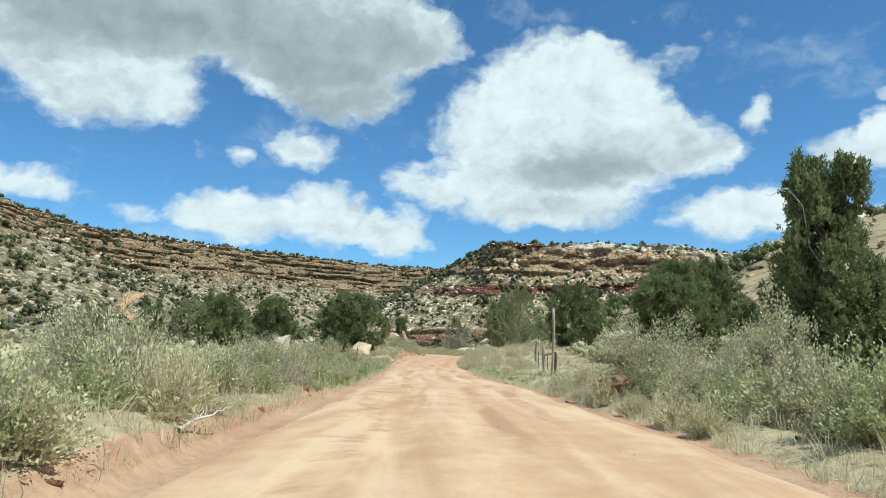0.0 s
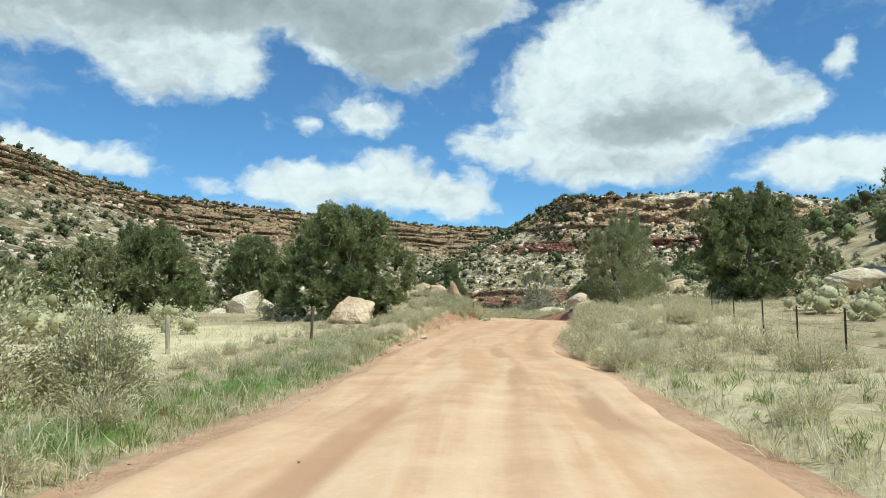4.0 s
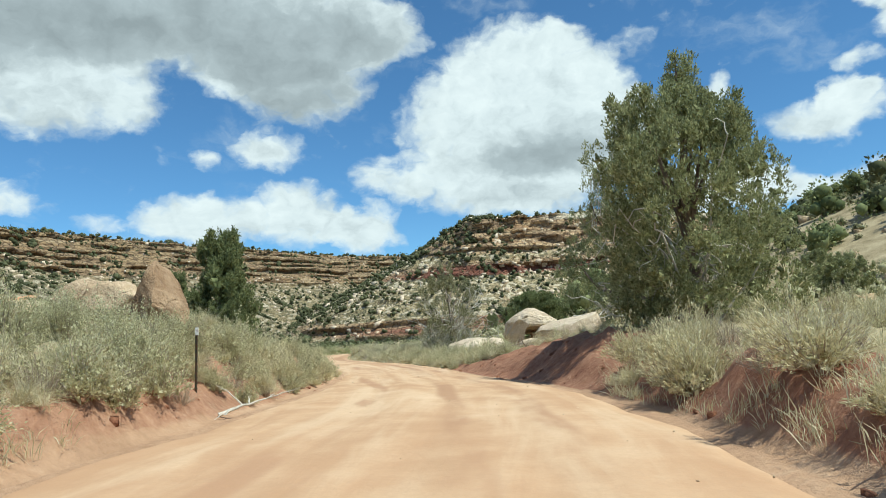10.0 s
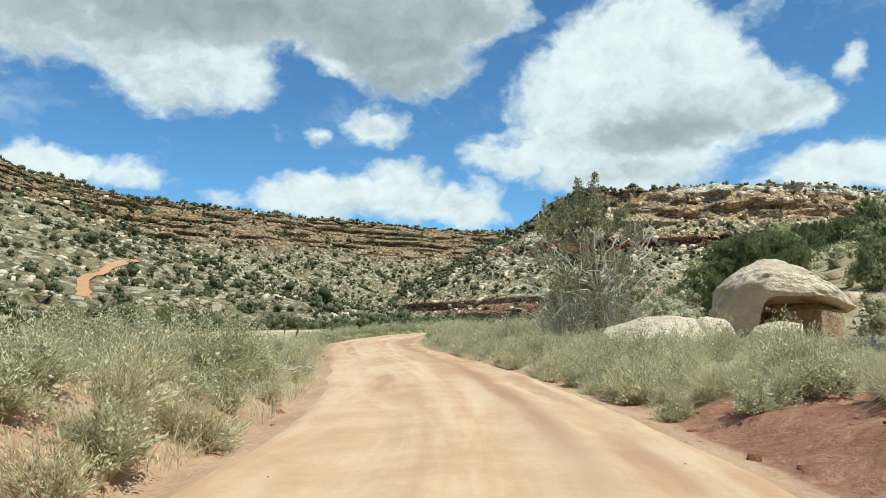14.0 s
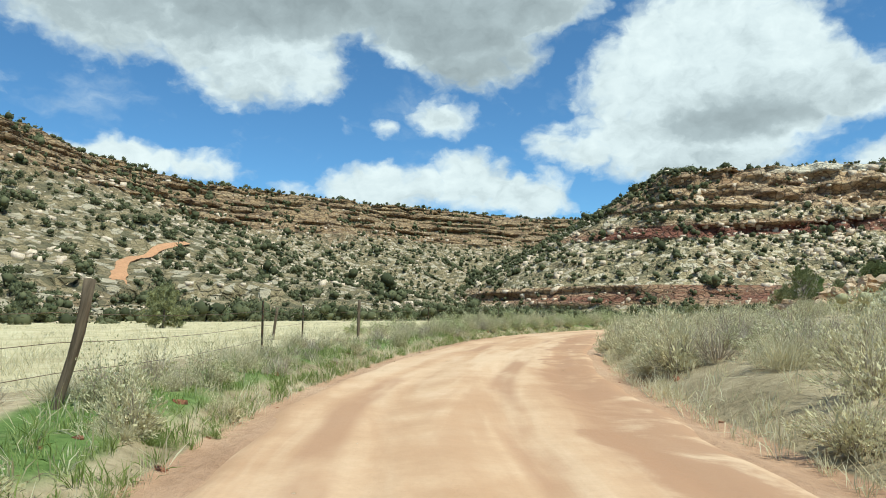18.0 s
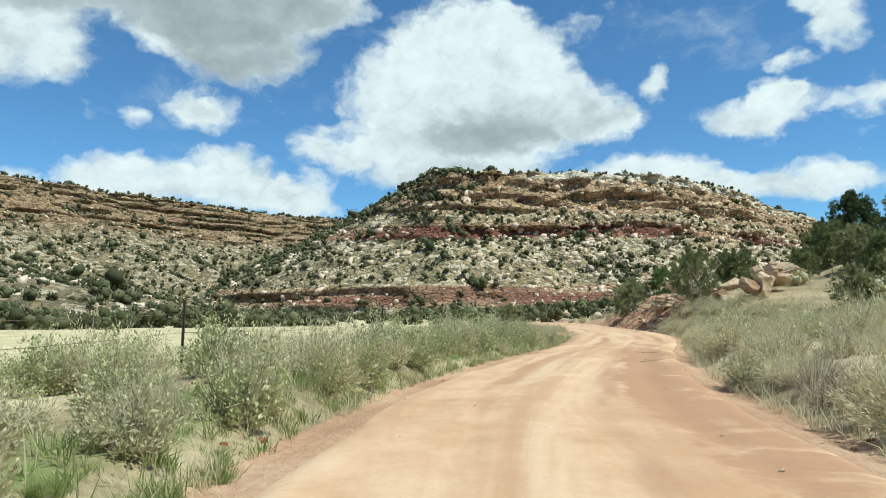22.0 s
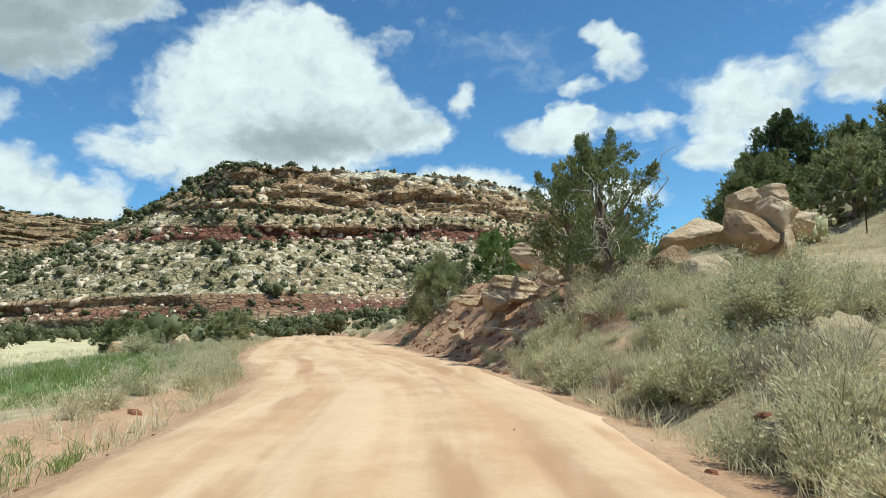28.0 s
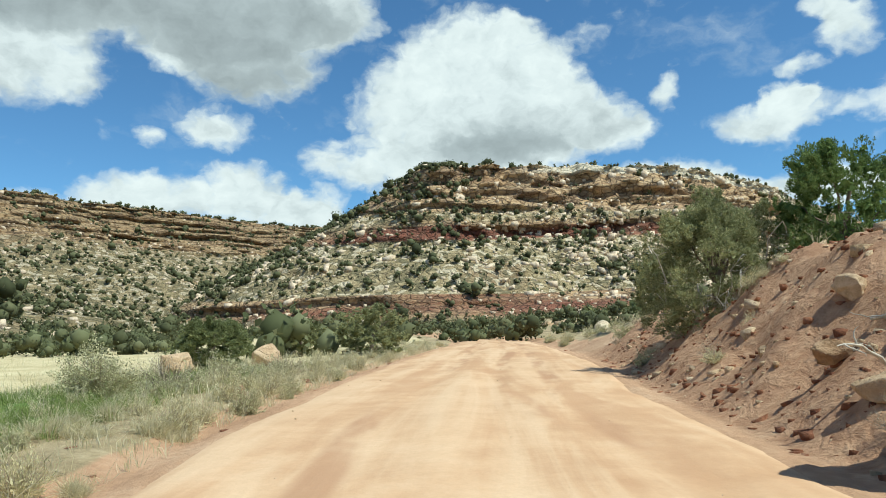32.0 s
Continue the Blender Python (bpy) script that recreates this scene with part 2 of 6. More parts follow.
def dirt_road():
    mat, m, p = material("packed_red_dirt")
    fine = m.noise(p, 9.0, 6.0, 0.7)
    mid = m.noise(p, 0.9, 5.0, 0.6)
    across = attribute(m, "across")
    along = attribute(m, "along")
    streak = m.noise(m.xyz(m.math("MULTIPLY", across, 0.9), m.math("MULTIPLY", along, 0.09), 0.0), 1.0, 5.0, 0.55, 0.9)
    damp = attribute(m, "damp")
    base = m.ramp(mid, [(0.3, (0.5, 0.3, 0.17)), (0.55, (0.6, 0.385, 0.23)), (0.8, (0.68, 0.475, 0.305))])
    pale = m.mix(m.math("MULTIPLY", m.span(streak, 0.46, 0.66), 0.7), base, (0.7, 0.5, 0.325))
    rust = m.mix(m.math("MULTIPLY", m.span(streak, 0.5, 0.34), 0.65), pale, (0.49, 0.285, 0.16))
    band = None
    for c, s in ((-1.35, 0.0), (0.85, 31.0), (1.9, 67.0)):
        sway = m.math("MULTIPLY", m.math("SUBTRACT", m.noise(m.xyz(s, m.math("MULTIPLY", along, 0.035), 0.0), 1.0, 2.0), 0.5), 2.2)
        near = m.span(m.math("ABSOLUTE", m.math("SUBTRACT", m.math("SUBTRACT", across, c), sway)), 0.12, 0.34, 1.0, 0.0)
        broken = m.span(m.noise(m.xyz(m.math("MULTIPLY", across, 0.5), m.math("MULTIPLY", along, 0.14), s), 1.0, 4.0, 0.6), 0.44, 0.6)
        near = m.math("MULTIPLY", near, broken)
        band = near if band is None else m.math("MAXIMUM", band, near)
    rust = m.mix(m.math("MULTIPLY", band, 0.85), rust, (0.42, 0.235, 0.135))
    rust = m.mix(m.math("MULTIPLY", attribute(m, "reddish"), 0.6), rust, (0.5, 0.285, 0.16))
    rust = m.mix(m.math("MULTIPLY", attribute(m, "rut"), 0.8), rust, (0.36, 0.195, 0.11))
    patch = m.math("ADD", damp, m.math("MULTIPLY", m.math("SUBTRACT", m.noise(p, 0.55, 6.0, 0.65, 0.8), 0.5), 1.8))
    wet = m.mix(m.math("MULTIPLY", m.span(patch, 0.4, 0.64), 0.85), rust, (0.4, 0.22, 0.125))
    color = m.mix(m.math("MULTIPLY", m.math("SUBTRACT", m.math("ADD", m.math("MULTIPLY", fine, 0.6), m.math("MULTIPLY", m.noise(p, 34.0, 4.0, 0.7), 0.4)), 0.36, clamp=True), 0.9), wet, (0.42, 0.26, 0.15))
    bump = m.math("ADD", m.math("MULTIPLY", fine, 0.35), m.math("ADD", m.math("MULTIPLY", streak, 0.8), mid))
    finish(m, color, 0.93, bump, 0.7, 0.035, 0.15)
    return mat


def ground_soil():
    mat, m, p = material("valley_ground")
    fine = m.noise(p, 6.0, 6.0, 0.7)
    mid = m.noise(p, 0.35, 5.0, 0.62)
    big = m.noise(p, 0.035, 4.0, 0.6)
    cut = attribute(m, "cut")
    bare, green, dry = attribute(m, "bare"), attribute(m, "green"), attribute(m, "dry")
    soil = m.ramp(m.math("ADD", m.math("MULTIPLY", mid, 0.6), m.math("MULTIPLY", fine, 0.4)), [(0.3, (0.33, 0.19, 0.11)), (0.5, (0.48, 0.295, 0.18)), (0.7, (0.6, 0.41, 0.27))])
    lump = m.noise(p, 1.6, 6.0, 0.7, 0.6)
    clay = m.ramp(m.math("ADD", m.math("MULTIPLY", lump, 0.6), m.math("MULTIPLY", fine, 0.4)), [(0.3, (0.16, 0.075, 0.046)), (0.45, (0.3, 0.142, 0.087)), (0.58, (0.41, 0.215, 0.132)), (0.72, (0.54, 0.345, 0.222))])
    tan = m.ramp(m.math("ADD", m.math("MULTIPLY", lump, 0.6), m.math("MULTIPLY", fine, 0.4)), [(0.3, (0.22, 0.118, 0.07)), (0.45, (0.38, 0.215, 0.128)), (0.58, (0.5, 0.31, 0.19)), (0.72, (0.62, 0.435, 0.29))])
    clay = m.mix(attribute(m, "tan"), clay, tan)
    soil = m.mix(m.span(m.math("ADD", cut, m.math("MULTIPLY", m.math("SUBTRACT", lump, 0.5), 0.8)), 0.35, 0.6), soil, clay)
    straw = m.ramp(m.math("ADD", m.math("MULTIPLY", mid, 0.5), m.math("MULTIPLY", fine, 0.5)), [(0.32, (0.33, 0.26, 0.14)), (0.5, (0.57, 0.475, 0.28)), (0.7, (0.74, 0.655, 0.43))])
    scrub = m.ramp(m.math("ADD", m.math("MULTIPLY", mid, 0.6), m.math("MULTIPLY", fine, 0.4)), [(0.36, (0.17, 0.13, 0.07)), (0.5, (0.36, 0.28, 0.165)), (0.64, (0.54, 0.43, 0.275))])
    lush = m.ramp(fine, [(0.3, (0.08, 0.13, 0.03)), (0.7, (0.2, 0.27, 0.08))])
    color = m.mix(m.span(m.math("ADD", dry, m.math("MULTIPLY", m.math("SUBTRACT", big, 0.5), 0.8)), 0.35, 0.65), scrub, straw)
    color = m.mix(m.span(m.math("ADD", green, m.math("MULTIPLY", m.math("SUBTRACT", mid, 0.5), 1.0)), 0.4, 0.7), color, lush)
    color = m.mix(m.span(m.math("ADD", bare, m.math("MULTIPLY", m.math("SUBTRACT", mid, 0.5), 0.9)), 0.35, 0.6), color, soil)
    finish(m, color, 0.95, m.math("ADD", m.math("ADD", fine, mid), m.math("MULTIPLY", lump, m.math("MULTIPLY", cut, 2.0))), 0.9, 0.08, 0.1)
    return mat


def layered_rock(name, tint, bright):
    """Bedded sandstone: bands by height, red ledges, talus with soil below."""
    mat, m, _ = material(name)
    p = world_place(m)
    x, y, z = m.split(p)
    wob = m.math("MULTIPLY", m.math("SUBTRACT", m.noise(p, 0.02, 3.0), 0.5), 9.0)
    level = m.math("ADD", z, wob)
    fine_bed = m.noise(m.xyz(m.math("MULTIPLY", x, 0.02), m.math("MULTIPLY", y, 0.02), m.math("MULTIPLY", level, 0.55)), 1.0, 5.0, 0.65)
    blotch = m.noise(p, 0.09, 6.0, 0.65)
    gravel = m.noise(p, 0.6, 6.0, 0.75)
    bent = m.vec("ADD", p, m.vec("SCALE", m.noise(p, 0.3, 3.0, color=True), scale=3.0))
    cell = m.add("ShaderNodeTexVoronoi")
    m.put(cell.inputs["Vector"], bent)
    cell.inputs["Scale"].default_value = 0.3
    stone = m.split(cell.outputs["Color"])[0]
    gap = m.add("ShaderNodeTexVoronoi")
    gap.feature = "DISTANCE_TO_EDGE"
    m.put(gap.inputs["Vector"], m.vec("MULTIPLY", bent, (0.55, 0.55, 0.8)))
    gap.inputs["Scale"].default_value = 0.32
    crack = m.span(gap.outputs["Distance"], 0.02, 0.12, 1.0, 0.0)
    bed = m.ramp(fine_bed, [(0.28, (0.27, 0.17, 0.105)), (0.45, (0.42, 0.3, 0.19)), (0.58, (0.53, 0.405, 0.27)), (0.75, (0.64, 0.53, 0.385))])
    bed = m.mix(1.0, bed, tint, "MULTIPLY")
    varnish = m.mix(m.math("MULTIPLY", m.span(blotch, 0.44, 0.66), 0.62), bed, (0.19, 0.125, 0.085))
    red = attribute(m, "red")
    varnish = m.mix(m.math("MULTIPLY", m.span(m.math("ADD", m.math("MULTIPLY", gravel, 0.6), red), 0.55, 0.95), 0.95), varnish, (0.21, 0.08, 0.055))
    scree = m.ramp(m.math("ADD", m.math("MULTIPLY", gravel, 0.65), m.math("MULTIPLY", blotch, 0.35)), [(0.36, (0.13, 0.11, 0.06)), (0.47, (0.29, 0.23, 0.125)), (0.56, (0.41, 0.32, 0.185)), (0.68, (0.55, 0.44, 0.28))])
    scree = m.mix(m.math("MULTIPLY", m.span(m.noise(p, 0.012, 3.0), 0.52, 0.7), 0.35), scree, (0.33, 0.19, 0.12))
    scree = m.mix(m.span(stone, 0.76, 0.82), scree, (0.54, 0.45, 0.31))
    # some cells are darkened to stand for bush shade, put into the talus colour
    scree = m.mix(m.math("MULTIPLY", m.span(stone, 0.34, 0.26), 0.75), scree, (0.15, 0.135, 0.08))
    varnish = m.mix(m.math("MULTIPLY", m.span(stone, 0.3, 0.1), 0.3), varnish, (0.17, 0.11, 0.075))
    varnish = m.mix(m.math("MULTIPLY", crack, 0.55), varnish, (0.09, 0.06, 0.042))
    varnish = m.mix(m.math("MULTIPLY", attribute(m, "cap"), 0.75), varnish, (0.72, 0.64, 0.49))
    rocky = attribute(m, "rocky")
    color = m.mix(m.span(m.math("ADD", rocky, m.math("MULTIPLY", m.math("SUBTRACT", gravel, 0.5), 0.7)), 0.3, 0.6), scree, varnish)
    color = m.vec("SCALE", color, scale=bright)
    finish(m, color, 0.95, m.math("ADD", m.math("MULTIPLY", stone, 0.7), m.math("SUBTRACT", m.math("ADD", gravel, fine_bed), crack)), 0.9, 1.3, 0.1)
    return mat


def sandstone(name, light, dark, stain):
    mat, m, p = material(name)
    big = m.noise(p, 0.7, 5.0, 0.6)
    fine = m.noise(p, 7.0, 7.0, 0.7)
    crack = m.add("ShaderNodeTexVoronoi")
    crack.feature = "DISTANCE_TO_EDGE"
    m.put(crack.inputs["Vector"], m.vec("ADD", p, m.vec("SCALE", m.noise(p, 1.5, 3.0, color=True), scale=0.6)))
    crack.inputs["Scale"].default_value = 0.8
    line = m.math("MULTIPLY", m.span(crack.outputs["Distance"], 0.0, 0.05, 1.0, 0.0), m.span(m.noise(p, 2.1, 3.0), 0.5, 0.68))
    color = m.mix(m.span(m.math("ADD", m.math("MULTIPLY", big, 0.7), m.math("MULTIPLY", fine, 0.3)), 0.4, 0.62), dark, light)
    color = m.mix(m.math("MULTIPLY", m.span(m.noise(p, 1.3, 5.0, 0.65, 0.5), 0.55, 0.7), 0.7), color, stain)
    color = m.mix(m.math("MULTIPLY", line, 0.12), color, (0.12, 0.08, 0.05))
    finish(m, color, 0.92, m.math("SUBTRACT", m.math("ADD", m.math("ADD", fine, big), m.math("MULTIPLY", m.noise(p, 2.6, 6.0, 0.65), 1.5)), m.math("MULTIPLY", line, 0.5)), 0.9, 0.09, 0.15)
    return mat


def leaf(name, stops, rough=0.8, glow_share=0.25, scale=3.0):
    mat, m, p = material(name)
    geo = m.add("ShaderNodeNewGeometry")
    tone = m.math("ADD", m.math("MULTIPLY", geo.outputs["Random Per Island"], 0.55), m.math("MULTIPLY", m.noise(p, scale, 3.0), 0.45))
    finish(m, m.ramp(tone, stops), rough, specular=0.15, glow_share=glow_share)
    return mat


def bark(name, a, b):
    mat, m, p = material(name)
    x, y, z = m.split(p)
    grain = m.noise(m.xyz(m.math("MULTIPLY", x, 18.0), m.math("MULTIPLY", y, 18.0), m.math("MULTIPLY", z, 2.0)), 1.0, 5.0, 0.65)
    finish(m, m.ramp(grain, [(0.3, a), (0.7, b)]), 0.9, grain, 0.8, 0.02, 0.15)
    return mat


def steel(name, color, rust, rough):
    mat, m, p = material(name)
    spot = m.noise(p, 14.0, 5.0, 0.65)
    bsdf = finish(m, m.mix(m.span(spot, 0.42, 0.62), color, rust), rough, spot, 0.3, 0.004, 0.3)
    bsdf.inputs["Metallic"].default_value = 0.35
    return mat


MAT = {
    "road": dirt_road(),
    "ground": ground_soil(),
    "mesa": layered_rock("mesa_sandstone", (1.0, 0.92, 0.8, 1), 1.12),
    "cliff": layered_rock("canyon_sandstone", (0.95, 0.88, 0.74, 1), 0.9),
    "pale_rock": sandstone("pale_sandstone", (0.7, 0.53, 0.355), (0.5, 0.345, 0.21), (0.32, 0.2, 0.115)),
    "brown_rock": sandstone("brown_varnished_sandstone", (0.5, 0.34, 0.21), (0.3, 0.185, 0.105), (0.15, 0.095, 0.06)),
    "white_rock": sandstone("cream_sandstone", (0.74, 0.64, 0.48), (0.56, 0.44, 0.3), (0.36, 0.27, 0.18)),
    "cream": sandstone("warm_cream_sandstone", (0.76, 0.62, 0.46), (0.6, 0.46, 0.325), (0.4, 0.28, 0.18)),
    "red_rock": sandstone("red_siltstone", (0.36, 0.16, 0.09), (0.22, 0.09, 0.05), (0.14, 0.06, 0.04)),
    "track": sandstone("orange_track_dirt", (0.56, 0.3, 0.155), (0.46, 0.24, 0.125), (0.36, 0.19, 0.1)),
    "juniper": leaf("juniper_needles", [(0.2, (0.11, 0.13, 0.055)), (0.5, (0.21, 0.235, 0.1)), (0.8, (0.36, 0.37, 0.17))], glow_share=0.35, scale=14.0),
    "pine": leaf("pine_needles", [(0.2, (0.06, 0.085, 0.035)), (0.5, (0.11, 0.145, 0.06)), (0.8, (0.19, 0.22, 0.1))], glow_share=0.2, scale=14.0),
    "dull": leaf("dull_olive_needles", [(0.2, (0.17, 0.155, 0.08)), (0.5, (0.3, 0.28, 0.15)), (0.8, (0.44, 0.42, 0.25))], glow_share=0.3, scale=14.0),
    "valley": leaf("valley_juniper", [(0.2, (0.06, 0.07, 0.03)), (0.5, (0.12, 0.13, 0.06)), (0.8, (0.21, 0.215, 0.11))], glow_share=0.2, scale=0.3),
    "olive": leaf("olive_green_leaves", [(0.2, (0.17, 0.175, 0.08)), (0.5, (0.32, 0.325, 0.155)), (0.8, (0.5, 0.495, 0.265))], glow_share=0.4, scale=14.0),
    "fresh": leaf("fresh_green_leaves", [(0.2, (0.1, 0.15, 0.05)), (0.5, (0.18, 0.25, 0.08)), (0.8, (0.28, 0.34, 0.13))], glow_share=0.35),
    "sage": leaf("sagebrush_leaves", [(0.2, (0.34, 0.315, 0.165)), (0.5, (0.54, 0.505, 0.295)), (0.8, (0.73, 0.68, 0.45))], glow_share=0.36, scale=6.0),
    "rabbit": leaf("rabbitbrush_stems", [(0.2, (0.45, 0.395, 0.215)), (0.5, (0.66, 0.595, 0.36)), (0.8, (0.82, 0.745, 0.5))], glow_share=0.36, scale=6.0),
    "straw": leaf("dry_grass_blades", [(0.2, (0.48, 0.42, 0.24)), (0.5, (0.68, 0.61, 0.39)), (0.8, (0.82, 0.76, 0.55))], glow_share=0.5),
    "grass": leaf("green_grass_blades", [(0.2, (0.14, 0.19, 0.045)), (0.5, (0.26, 0.32, 0.09)), (0.8, (0.4, 0.44, 0.19))], glow_share=0.4),
    "weed": leaf("green_shrub_leaves", [(0.2, (0.29, 0.3, 0.125)), (0.5, (0.48, 0.49, 0.235)), (0.8, (0.65, 0.64, 0.37))], glow_share=0.36, scale=6.0),
    "yellow": leaf("yellow_green_stems", [(0.2, (0.3, 0.33, 0.09)), (0.5, (0.48, 0.5, 0.16)), (0.8, (0.62, 0.62, 0.26))], glow_share=0.4),
    "twig": leaf("dry_twigs", [(0.2, (0.26, 0.2, 0.14)), (0.5, (0.4, 0.33, 0.24)), (0.8, (0.56, 0.48, 0.37))], glow_share=0.0),
    "far_green": leaf("distant_juniper", [(0.2, (0.055, 0.06, 0.028)), (0.5, (0.1, 0.105, 0.05)), (0.8, (0.17, 0.17, 0.085))], glow_share=0.15, scale=0.2),
    "bark": bark("juniper_bark", (0.1, 0.07, 0.05), (0.27, 0.21, 0.16)),
    "grey_wood": bark("weathered_grey_wood", (0.22, 0.17, 0.12), (0.46, 0.39, 0.3)),
    "dark_wood": bark("dark_weathered_wood", (0.06, 0.045, 0.03), (0.2, 0.15, 0.1)),
    "bleached": bark("bleached_dead_wood", (0.42, 0.37, 0.3), (0.68, 0.62, 0.53)),
    "tpost": steel("green_painted_steel", (0.05, 0.065, 0.045), (0.16, 0.075, 0.04), 0.6),
    "cap": steel("white_painted_steel", (0.75, 0.75, 0.72), (0.5, 0.45, 0.4), 0.5),
    "wire": steel("rusty_wire", (0.14, 0.1, 0.07), (0.2, 0.11, 0.06), 0.6),
}

# ---- the lie of the land ----
rng = np.random.default_rng(7)


def lattice(ix, iy, seed):
    h = (ix.astype(np.int64) * 374761393 + iy.astype(np.int64) * 668265263 + seed * 974634777) & 0x7FFFFFFF
    h = ((h ^ (h >> 13)) * 1274126177) & 0x7FFFFFFF
    return ((h ^ (h >> 16)) & 0xFFFF) / 65535.0


def value_noise(x, y, seed=0):
    x, y = np.asarray(x, float), np.asarray(y, float)
    ix, iy = np.floor(x), np.floor(y)
    u, v = x - ix, y - iy
    u, v = u * u * (3 - 2 * u), v * v * (3 - 2 * v)
    a, b = lattice(ix, iy, seed), lattice(ix + 1, iy, seed)
    c, d = lattice(ix, iy + 1, seed), lattice(ix + 1, iy + 1, seed)
    return (a * (1 - u) + b * u) * (1 - v) + (c * (1 - u) + d * u) * v - 0.5


def fbm(x, y, octaves=4, seed=0, rough=0.5):
    total, size = 0.0, 1.0
    for k in range(octaves):
        total = total + size * value_noise(np.asarray(x) * 2**k + 17.3 * k, np.asarray(y) * 2**k - 9.1 * k, seed + k)
        size *= rough
    return total


def ease(x, a, b):
    t = np.clip((np.asarray(x, float) - a) / (b - a), 0, 1)
    return t * t * (3 - 2 * t)


# Road: y, left edge, right edge, height.
ROAD = np.array([
    (-60, -2.9, 4.0, 0.00), (10, -3.1, 4.2, -0.00), (32, -3.3, 3.2, -0.11), (42, -3.8, 2.1, -0.18), (60, -4.2, 2.0, -0.26), (68, -4.8, 1.1, -0.20), (78, -4.5, 2.2, -0.01),
    (90, -4.3, 3.9, 0.26), (97, -3.9, 4.6, 0.37), (104, -2.8, 4.9, 0.36), (111, -2.6, 4.4, 0.32), (118, -2.5, 3.2, 0.23), (127, -3.1, 2.4, 0.23), (135, -4.7, 0.6, 0.25),
    (152, -9.6, -4.1, 0.28), (162, -12.2, -6.6, 0.31), (172, -13.2, -7.4, 0.35)])
ROAD = np.vstack([ROAD, [
    (187, -12.8, -7.0, 0.43), (199, -10.0, -3.9, 0.40), (206, -6.9, -0.8, 0.39), (213, -3.8, 2.2, 0.34), (220, -0.4, 5.8, 0.28), (228, 2.8, 9.5, 0.28), (237, 6.0, 12.2, 0.34),
    (245, 7.4, 13.8, 0.38), (252, 7.6, 14.9, 0.38), (266, 10.0, 18.4, 0.38), (285, 14.0, 21.5, 0.38), (310, 19.0, 26.0, 0.13), (345, 23.0, 30.0, -0.22)]])
road_y = np.arange(-60.0, 345.0, 0.5)
kernel = np.exp(-0.5 * (np.arange(-16, 17) / 6.0) ** 2)
kernel /= kernel.sum()


def road_column(k):
    column = np.interp(road_y, ROAD[:, 0], ROAD[:, k])
    return np.convolve(np.pad(column, 16, mode="edge"), kernel, mode="valid")


road_left, road_right, road_high = road_column(1), road_column(2), road_column(3)


def road_at(y):
    return np.interp(y, road_y, road_left), np.interp(y, road_y, road_right), np.interp(y, road_y, road_high)


def bump_on(y, a, b, soft):
    return ease(y, a - soft, a + soft) * (1 - ease(y, b - soft, b + soft))


